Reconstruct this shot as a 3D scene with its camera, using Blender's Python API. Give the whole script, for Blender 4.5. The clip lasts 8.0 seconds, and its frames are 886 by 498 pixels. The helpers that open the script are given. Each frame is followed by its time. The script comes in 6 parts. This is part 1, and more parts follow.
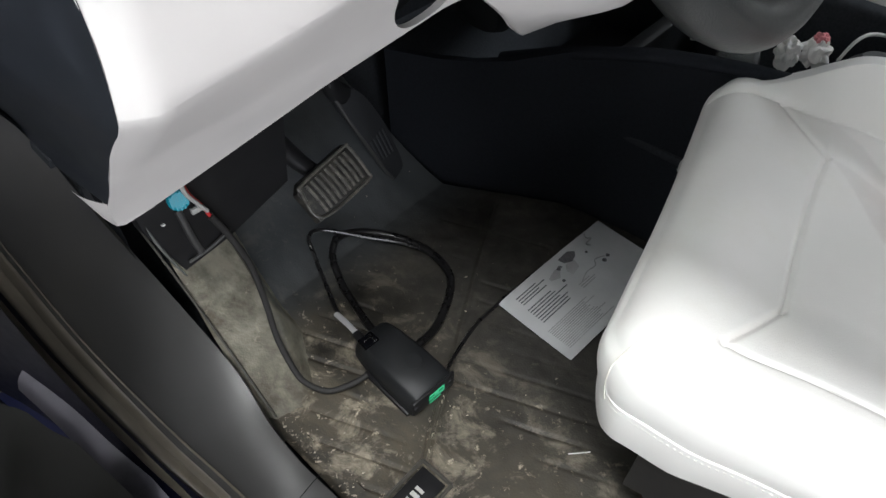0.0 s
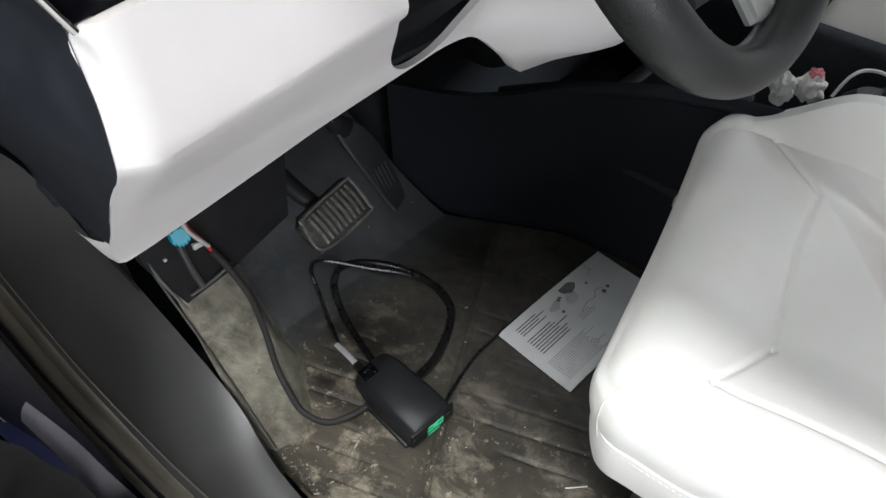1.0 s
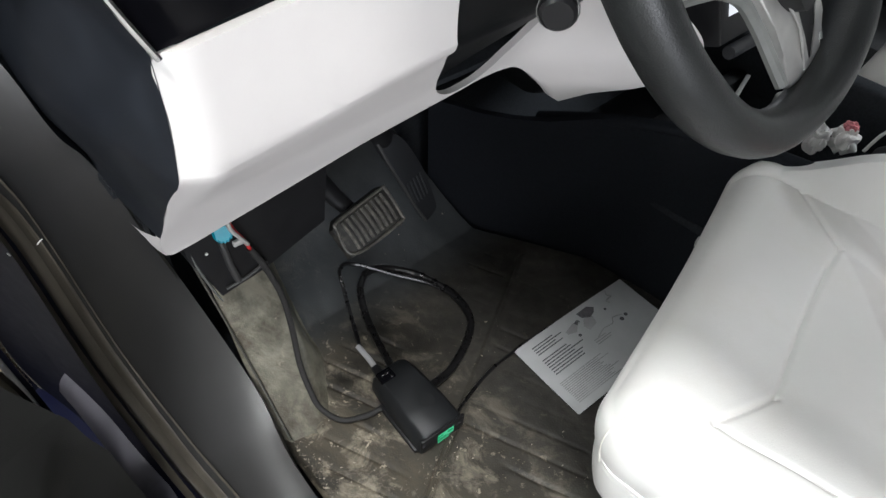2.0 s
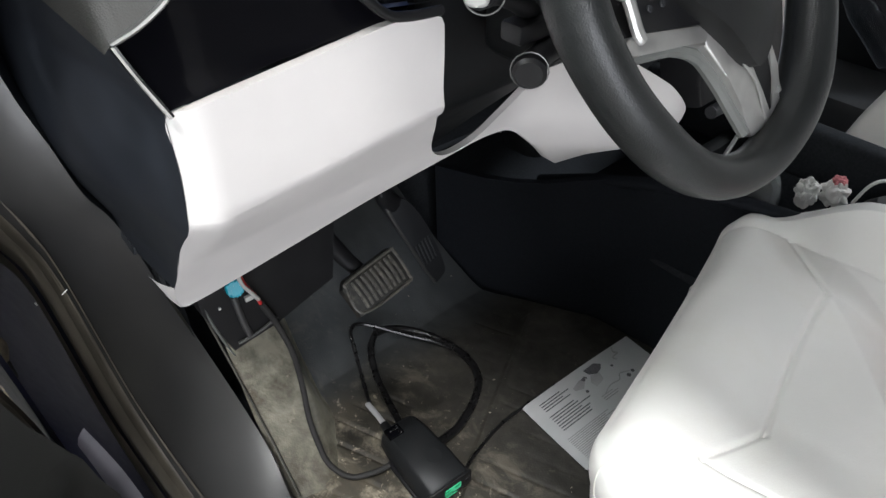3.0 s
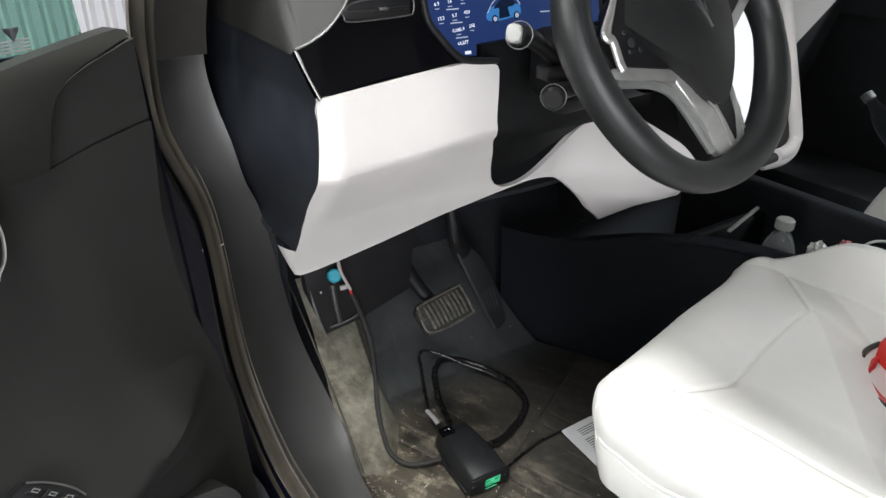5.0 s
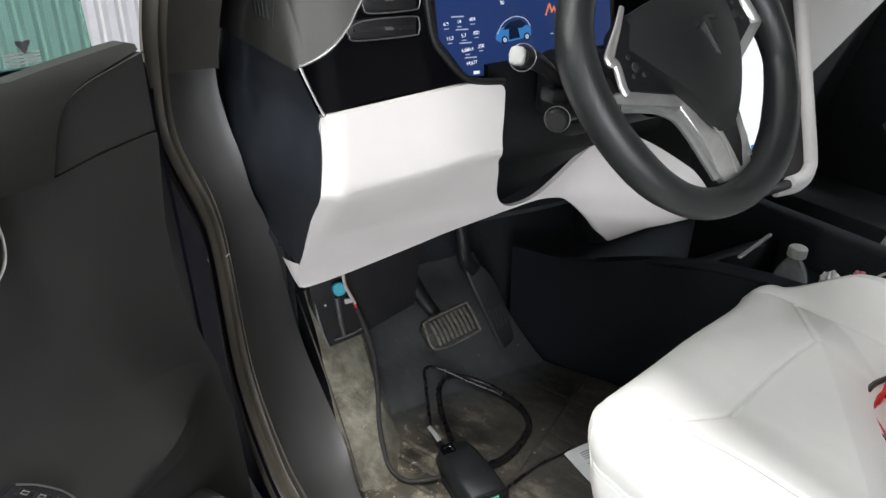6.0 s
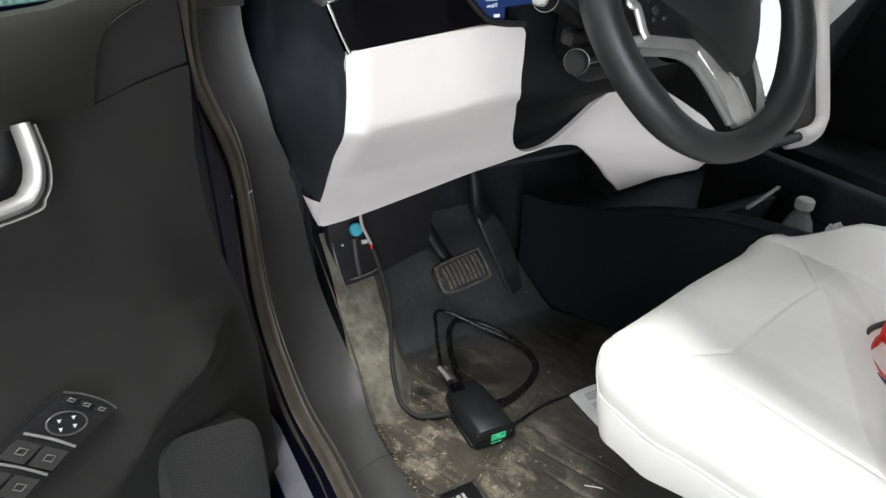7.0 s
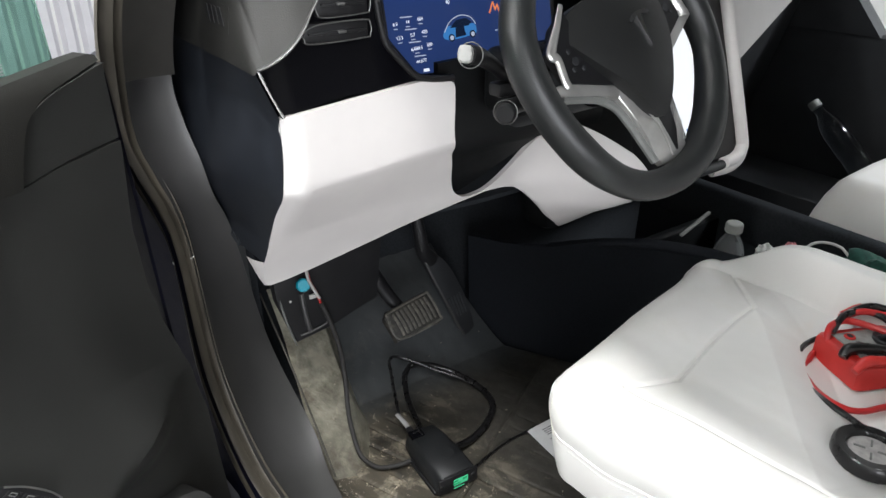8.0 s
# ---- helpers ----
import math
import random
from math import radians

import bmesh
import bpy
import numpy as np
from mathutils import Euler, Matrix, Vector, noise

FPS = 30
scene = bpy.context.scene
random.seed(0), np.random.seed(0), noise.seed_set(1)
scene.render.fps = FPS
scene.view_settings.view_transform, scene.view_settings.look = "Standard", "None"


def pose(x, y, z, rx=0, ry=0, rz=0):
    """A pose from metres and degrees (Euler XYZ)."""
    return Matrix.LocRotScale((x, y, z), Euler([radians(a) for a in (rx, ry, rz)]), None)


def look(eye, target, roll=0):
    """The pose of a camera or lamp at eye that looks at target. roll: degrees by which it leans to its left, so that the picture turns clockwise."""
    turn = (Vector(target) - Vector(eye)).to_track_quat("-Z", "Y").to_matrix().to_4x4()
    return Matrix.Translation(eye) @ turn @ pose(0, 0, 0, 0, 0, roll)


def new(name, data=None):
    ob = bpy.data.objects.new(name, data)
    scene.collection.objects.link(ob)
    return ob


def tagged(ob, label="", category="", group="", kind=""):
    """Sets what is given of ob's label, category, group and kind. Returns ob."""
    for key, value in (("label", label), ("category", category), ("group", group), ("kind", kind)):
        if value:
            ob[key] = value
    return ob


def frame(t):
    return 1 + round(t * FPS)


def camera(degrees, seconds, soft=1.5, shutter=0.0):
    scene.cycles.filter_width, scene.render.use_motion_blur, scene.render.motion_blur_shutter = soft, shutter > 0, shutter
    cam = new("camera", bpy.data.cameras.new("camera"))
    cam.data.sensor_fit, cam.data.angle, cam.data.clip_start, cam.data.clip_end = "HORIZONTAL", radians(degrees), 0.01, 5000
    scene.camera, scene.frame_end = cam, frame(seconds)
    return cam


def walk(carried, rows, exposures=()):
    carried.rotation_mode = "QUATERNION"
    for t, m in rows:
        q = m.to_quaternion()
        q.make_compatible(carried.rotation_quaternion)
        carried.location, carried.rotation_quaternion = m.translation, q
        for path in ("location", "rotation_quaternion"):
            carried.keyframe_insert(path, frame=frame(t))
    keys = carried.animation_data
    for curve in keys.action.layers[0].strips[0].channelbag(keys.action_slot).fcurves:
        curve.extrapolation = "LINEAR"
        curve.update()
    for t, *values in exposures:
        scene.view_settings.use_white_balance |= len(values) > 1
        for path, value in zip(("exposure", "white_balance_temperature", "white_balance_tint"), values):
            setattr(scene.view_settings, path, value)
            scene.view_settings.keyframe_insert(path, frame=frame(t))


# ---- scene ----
cam = camera(66.6, 8.0)
PATH = [
    (0, (0.0826, 0.0376, 0.872), (1.1102, 0.9039, -0.609), 2.2),
    (0.5, (0.0899, 0.0381, 0.873), (1.0958, 0.9274, -0.61), 1.0),
    (1, (0.0941, 0.0291, 0.89), (1.1392, 0.9489, -0.546), 1.4),
    (1.5, (0.0864, 0.0215, 0.9), (1.1232, 0.9942, -0.507), 3.4),
    (1.7, (0.086, 0.0247, 0.914), (1.0927, 0.9946, -0.517), 4.9),
    (2.8, (0.0728, -0.0134, 0.936), (1.071, 1.0513, -0.432), 1.8),
    (3, (0.0723, -0.0348, 0.935), (1.1131, 1.1098, -0.333), 1.3),
    (3.5, (0.0873, -0.1279, 0.898), (0.9084, 1.2678, -0.276), -2.3),
    (4, (0.0734, -0.1935, 0.878), (0.8602, 1.2382, -0.275), -1.0),
    (4.5, (-0.0281, -0.267, 0.903), (0.8934, 1.1586, -0.154), 0.8),
    (4.7, (-0.0831, -0.285, 0.906), (0.8962, 1.1815, -0.038), 0.9),
    (5.8, (-0.0618, -0.3099, 0.921), (0.8772, 1.2121, 0.024), 1.7),
    (6, (-0.0575, -0.3139, 0.916), (0.8706, 1.2196, 0.029), 1.7),
    (6.5, (-0.0629, -0.3199, 0.915), (0.8293, 1.2131, -0.008), 0.0),
    (7, (-0.0923, -0.3382, 0.905), (0.8015, 1.1495, -0.089), 2.8),
    (7.5, (-0.0951, -0.3417, 0.918), (0.883, 1.1097, -0.048), 2.0),
    (8, (-0.0853, -0.3438, 0.93), (0.9517, 1.1104, 0.03), 0.7),
]
walk(cam, [(t, look(eye, target, roll)) for t, eye, target, roll in PATH], [(0, -0.25, 6180, 10), (1.7, -0.12, 6180, 10), (3.0, -0.12, 6200, 10), (3.5, -0.06, 6420, 10), (4.0, 0.0, 6380, 10), (8.0, 0.0, 6260, 10)])

# ---- light: an inferred workshop tube lamp and added fill, seen from the open driver's side ----
world = bpy.data.worlds.new("world")
world.use_nodes = True
scene.world = world
world.node_tree.nodes["Background"].inputs[0].default_value = (0.80, 0.90, 1.0, 1)
world.node_tree.nodes["Background"].inputs[1].default_value = 0.25


def area_lamp(name, eye, target, sx, sy, power, colour):
    data = bpy.data.lights.new(name, "AREA")
    data.shape, data.size, data.size_y = "RECTANGLE", sx, sy
    data.energy, data.color = power, colour
    ob = new(name, data)
    ob.matrix_world = look(eye, target)
    return ob


# a ceiling tube over the car's side; unseen fill added as gate daylight behind and tubes behind, ahead and on both
# sides
area_lamp("lamp_key", (-0.62, -0.25, 2.90), (-0.62, -0.20, 0.0), 0.14, 1.5, 104, (1.0, 0.975, 0.935))
area_lamp("fill_low_behind", (-1.95, -4.7, 0.85), (0.3, 0.3, 0.5), 2.5, 2.3, 195, (0.97, 0.972, 1.0))
area_lamp("fill_back", (-1.2, -2.5, 2.95), (-0.5, -1.0, 0.0), 0.3, 1.5, 40, (1.0, 0.98, 0.95))
area_lamp("fill_ahead", (0.95, 1.75, 2.95), (0.75, 0.1, 0.4), 1.6, 0.5, 24, (0.94, 0.98, 1.0))
area_lamp("fill_west", (-2.5, 0.9, 2.95), (-1.5, 0.5, 0.0), 1.5, 0.3, 74, (1.0, 0.975, 0.94))
area_lamp("fill_east", (3.0, -0.9, 2.95), (1.5, 0.3, 0.6), 0.3, 1.5, 170, (0.94, 0.98, 1.0))

# ---- materials ----


def material(name, colour, rough=0.5, metal=0.0, vary=0.12, scale=30.0, bump=0.0, bump_scale=400.0, coat=0.0, spec=0.5, second=None, second_scale=6.0, second_edge=(0.5, 0.65), stretch=(1, 1, 1)):
    """Principled surface with coarse and fine variation of its colour, a second tone in patches, and fine relief."""
    m = bpy.data.materials.new(name)
    m.use_nodes = True
    t = m.node_tree
    b = t.nodes["Principled BSDF"]
    b.inputs["Roughness"].default_value, b.inputs["Metallic"].default_value = rough, metal
    b.inputs["Specular IOR Level"].default_value, b.inputs["Coat Weight"].default_value = spec, coat
    at = t.nodes.new("ShaderNodeTexCoord")
    mapping = t.nodes.new("ShaderNodeMapping")
    mapping.inputs["Scale"].default_value = stretch
    t.links.new(at.outputs["Object"], mapping.inputs["Vector"])
    fine = t.nodes.new("ShaderNodeTexNoise")
    fine.inputs["Scale"].default_value, fine.inputs["Detail"].default_value = scale, 6
    t.links.new(mapping.outputs[0], fine.inputs["Vector"])
    ramp = t.nodes.new("ShaderNodeMapRange")
    ramp.inputs["To Min"].default_value, ramp.inputs["To Max"].default_value = 1 - vary, 1 + vary
    ramp.inputs["From Min"].default_value, ramp.inputs["From Max"].default_value = 0.3, 0.7
    t.links.new(fine.outputs["Fac"], ramp.inputs["Value"])
    base = t.nodes.new("ShaderNodeRGB")
    base.outputs[0].default_value = (*colour, 1)
    tone = base.outputs[0]
    if second:
        patch = t.nodes.new("ShaderNodeTexNoise")
        patch.inputs["Scale"].default_value, patch.inputs["Detail"].default_value, patch.inputs["Roughness"].default_value = second_scale, 9, 0.7
        t.links.new(mapping.outputs[0], patch.inputs["Vector"])
        edge = t.nodes.new("ShaderNodeMapRange")
        edge.inputs["From Min"].default_value, edge.inputs["From Max"].default_value = second_edge
        t.links.new(patch.outputs["Fac"], edge.inputs["Value"])
        blend = t.nodes.new("ShaderNodeMix")
        blend.data_type = "RGBA"
        blend.inputs[7].default_value = (*second, 1)
        t.links.new(edge.outputs[0], blend.inputs[0])
        t.links.new(tone, blend.inputs[6])
        tone = blend.outputs[2]
    times = t.nodes.new("ShaderNodeMix")
    times.data_type, times.blend_type = "RGBA", "MULTIPLY"
    times.inputs[0].default_value = 1
    t.links.new(tone, times.inputs[6])
    t.links.new(ramp.outputs[0], times.inputs[7])
    t.links.new(times.outputs[2], b.inputs["Base Color"])
    rr = t.nodes.new("ShaderNodeMapRange")
    rr.inputs["To Min"].default_value, rr.inputs["To Max"].default_value = max(0.02, rough * 0.85), min(1, rough * 1.15)
    t.links.new(fine.outputs["Fac"], rr.inputs["Value"])
    t.links.new(rr.outputs[0], b.inputs["Roughness"])
    if bump:
        grain = t.nodes.new("ShaderNodeTexVoronoi")
        grain.inputs["Scale"].default_value = bump_scale
        t.links.new(mapping.outputs[0], grain.inputs["Vector"])
        bm_node = t.nodes.new("ShaderNodeBump")
        bm_node.inputs["Strength"].default_value, bm_node.inputs["Distance"].default_value = bump, 0.001
        t.links.new(grain.outputs["Distance"], bm_node.inputs["Height"])
        t.links.new(bm_node.outputs[0], b.inputs["Normal"])
    return m


def glowing(name, colour, strength):
    m = bpy.data.materials.new(name)
    m.use_nodes = True
    b = m.node_tree.nodes["Principled BSDF"]
    b.inputs["Base Color"].default_value = (*[c * 0.3 for c in colour], 1)
    b.inputs["Roughness"].default_value = 0.12
    b.inputs["Emission Color"].default_value, b.inputs["Emission Strength"].default_value = (*colour, 1), strength
    return m


def glassy(name, colour, rough=0.0, ior=1.45):
    m = bpy.data.materials.new(name)
    m.use_nodes = True
    b = m.node_tree.nodes["Principled BSDF"]
    b.inputs["Base Color"].default_value, b.inputs["Roughness"].default_value = (*colour, 1), rough
    b.inputs["Transmission Weight"].default_value, b.inputs["IOR"].default_value = 1.0, ior
    return m


WHITE_VINYL = material("white_vinyl", (0.665, 0.638, 0.620), 0.55, vary=0.03, scale=14, bump=0.05, bump_scale=900)
WHITE_LEATHER = material("white_leather", (0.725, 0.71, 0.685), 0.46, vary=0.03, scale=10, bump=0.10, bump_scale=700, second=(0.69, 0.67, 0.63), second_scale=5)
WHITE_THREAD = material("white_thread", (0.66, 0.64, 0.58), 0.8, vary=0.15, scale=300)
BLACK_VINYL = material("black_vinyl", (0.021, 0.0222, 0.0245), 0.55, vary=0.2, scale=20, bump=0.15, bump_scale=800)
NAVY_CAP = material("navy_black_cap", (0.0115, 0.0138, 0.0185), 0.52, vary=0.2, scale=25, bump=0.1, bump_scale=900, spec=0.4)
GREY_TRIM = material("grey_trim", (0.040, 0.0393, 0.0385), 0.46, vary=0.10, scale=18, bump=0.08, bump_scale=900, spec=0.9)
UPPER_TRIM = material("upper_pillar_fabric", (0.040, 0.038, 0.034), 0.6, vary=0.14, scale=30, bump=0.12, bump_scale=900, spec=0.35)
SEAL_RUBBER = material("seal_rubber", (0.066, 0.058, 0.045), 0.50, vary=0.25, scale=40, second=(0.090, 0.079, 0.060), second_scale=9, stretch=(1, 1, 0.2))
DOOR_VINYL = material("door_vinyl", (0.0150, 0.0155, 0.0142), 0.54, vary=0.12, scale=12, bump=0.15, bump_scale=900, spec=0.42)
DOOR_UPPER = material("door_upper_vinyl", (0.019, 0.0187, 0.0165), 0.62, vary=0.10, scale=10, bump=0.15, bump_scale=800, spec=0.25)
COLUMN_BLACK = material("column_black", (0.0050, 0.0055, 0.0060), 0.5, vary=0.2, scale=30, bump=0.12, bump_scale=900, spec=0.25)
DASH_LEATHER = material("dash_leather", (0.0155, 0.0152, 0.0138), 0.55, vary=0.14, scale=14, bump=0.2, bump_scale=700, spec=0.35)
GLOSS_BLACK = material("gloss_black", (0.003, 0.003, 0.004), 0.06, vary=0.05, spec=0.07)
DULL_METAL = material("dull_metal", (0.20, 0.20, 0.195), 0.34, metal=0.8, vary=0.15, scale=60)
SILVER = material("satin_silver", (0.58, 0.575, 0.555), 0.37, metal=0.75, vary=0.08, scale=60)
NICKEL = material("nickel_plug", (0.90, 0.90, 0.90), 0.22, metal=0.6, vary=0.03)
CHROME = material("chrome", (0.75, 0.75, 0.75), 0.12, metal=1.0, vary=0.04)
WHEEL_LEATHER = material("wheel_leather", (0.019, 0.0205, 0.0205), 0.38, vary=0.18, scale=40, bump=0.18, bump_scale=700)
COVER_BLACK = material("airbag_cover_black", (0.0115, 0.012, 0.012), 0.5, vary=0.12, scale=40, bump=0.12, bump_scale=800, spec=0.4)
CARPET = material("black_carpet", (0.0235, 0.0258, 0.0292), 0.95, vary=0.25, scale=250, bump=0.15, bump_scale=900, spec=0.1)
CONSOLE_FELT = material("console_felt", (0.0125, 0.0142, 0.0178), 0.9, vary=0.22, scale=220, bump=0.12, bump_scale=900, spec=0.12)
MAT_LIP = material("mat_lip", (0.060, 0.056, 0.047), 0.7, vary=0.3, scale=60)
MUD = material("dried_mud", (0.36, 0.325, 0.26), 0.9, vary=0.4, scale=120)
PEDAL_RUBBER = material("pedal_rubber", (0.022, 0.021, 0.019), 0.55, vary=0.3, scale=80, second=(0.06, 0.055, 0.045), second_scale=40)
PEDAL_RIB = material("pedal_rib_rubber", (0.085, 0.081, 0.070), 0.42, vary=0.35, scale=90, second=(0.13, 0.12, 0.10), second_scale=45)
PEDAL_STEEL = material("pedal_steel", (0.010, 0.010, 0.011), 0.5, metal=0.2, vary=0.2, scale=50)
BLACK_PLASTIC = material("black_plastic", (0.0095, 0.0095, 0.0105), 0.42, vary=0.2, scale=40, bump=0.06, spec=0.4)
INVERTER_BLACK = material("inverter_black", (0.011, 0.012, 0.013), 0.48, vary=0.15, scale=50, bump=0.15, bump_scale=1200)
CABLE_BLACK = material("cable_black", (0.0075, 0.0072, 0.0075), 0.28, vary=0.2, scale=60, spec=0.5)
CABLE_GREY = material("cable_sleeve", (0.020, 0.019, 0.018), 0.7, vary=0.25, scale=200, bump=0.4, bump_scale=900)
RED_PLASTIC = material("red_plastic", (0.46, 0.022, 0.018), 0.45, vary=0.1, scale=40)
RED_WIRE = material("red_wire", (0.46, 0.022, 0.022), 0.4, vary=0.1)
GREY_WIRE = material("grey_wire", (0.40, 0.39, 0.37), 0.5, vary=0.15)
CYAN_PLASTIC = material("cyan_plastic", (0.003, 0.27, 0.36), 0.42, vary=0.12, scale=90)
CLEAR_GREY = material("pale_plastic", (0.42, 0.42, 0.40), 0.35, vary=0.1)
PAPER = material("paper", (0.41, 0.415, 0.42), 0.85, vary=0.08, scale=20)
INK = material("ink", (0.085, 0.085, 0.09), 0.8, vary=0.3, scale=200)
INK_PALE = material("pale_ink", (0.28, 0.28, 0.28), 0.8, vary=0.2)
BLUE_PAINT = material("blue_car_paint", (0.002, 0.0035, 0.022), 0.34, metal=0.1, vary=0.06, scale=300, coat=0.15)
# Darker copy of the blue paint for jamb, hinge pillar and door edge.
BLUE_PAINT_DARK = material("blue_car_paint_dark", (0.0010, 0.0013, 0.0058), 0.55, vary=0.15, scale=60, spec=0.12)
TAN_RUBBER = material("tan_rubber", (0.20, 0.165, 0.115), 0.6, vary=0.3, scale=60, second=(0.11, 0.09, 0.065), second_scale=40)
SEAM_GREY = material("seam_sealant", (0.105, 0.10, 0.082), 0.6, vary=0.3, scale=80)
STICKER = material("protective_film", (0.17, 0.165, 0.19), 0.35, vary=0.12, scale=14, second=(0.11, 0.11, 0.13), second_scale=10)
GREY_DARK = material("grey_face", (0.16, 0.165, 0.155), 0.5, vary=0.15, scale=40)
GREY_FACE = material("pale_grey_face", (0.26, 0.265, 0.25), 0.5, vary=0.2, scale=50, second=(0.18, 0.18, 0.17), second_scale=40)
CORE_METAL = material("scratched_core", (0.42, 0.40, 0.39), 0.45, metal=0.35, vary=0.25, scale=90, second=(0.30, 0.285, 0.275), second_scale=50)
SWITCH_GREY = material("switch_grey", (0.032, 0.032, 0.031), 0.38, vary=0.12, scale=50)
LIGHT_PRINT = material("white_print", (0.55, 0.55, 0.53), 0.6, vary=0.1)
SPEAKER_MESH = material("speaker_mesh", (0.040, 0.040, 0.038), 0.6, vary=0.3, scale=600, bump=0.8, bump_scale=600)
TISSUE = material("tissue_white", (0.72, 0.70, 0.68), 0.85, vary=0.1, scale=60)
PINK = material("tissue_pink", (0.62, 0.22, 0.24), 0.8, vary=0.2, scale=60)
GREEN_CLOTH = material("green_cloth", (0.01, 0.055, 0.04), 0.9, vary=0.4, scale=120)
CONCRETE = material("concrete", (0.42, 0.41, 0.39), 0.8, vary=0.2, scale=5, second=(0.31, 0.30, 0.285), second_scale=2)
WALL_PAINT = material("workshop_wall", (0.78, 0.78, 0.765), 0.8, vary=0.06, scale=3)
RIB_WHITE = material("white_rib", (0.66, 0.65, 0.69), 0.5, vary=0.08, scale=4)
SCREEN_BLUE = glowing("screen_blue", (0.018, 0.036, 0.12), 1.0)
SCREEN_WHITE = glowing("screen_text", (0.80, 0.85, 0.95), 1.0)
SCREEN_CAR = glowing("screen_car_blue", (0.04, 0.17, 0.42), 1.0)
SCREEN_ORANGE = glowing("screen_orange", (0.75, 0.22, 0.08), 0.9)
CAPTION = glowing("screen_caption", (0.45, 0.50, 0.62), 0.8)
SCREEN_DARK = glowing("screen_dark", (0.01, 0.02, 0.05), 0.6)
MAP_WHITE = glowing("map_white", (0.86, 0.88, 0.90), 0.95)
LCD_GREEN = glowing("lcd_green", (0.09, 0.62, 0.30), 0.62)
LCD_DARK = glowing("lcd_dark_green", (0.03, 0.42, 0.17), 0.5)
LAMP_GLOW = glowing("tube_glow", (1.0, 0.98, 0.94), 6.0)
BOTTLE_PLASTIC = glassy("bottle_plastic", (0.93, 0.96, 0.97), 0.08, 1.25)
DARK_BOTTLE = glassy("dark_bottle_plastic", (0.55, 0.60, 0.66), 0.06, 1.25)
BOTTLE_PLASTIC.node_tree.nodes["Principled BSDF"].inputs["Transmission Weight"].default_value = 0.88
WINDOW_GLASS = glassy("green_window_glass", (0.27, 0.48, 0.40), 0.0, 1.15)


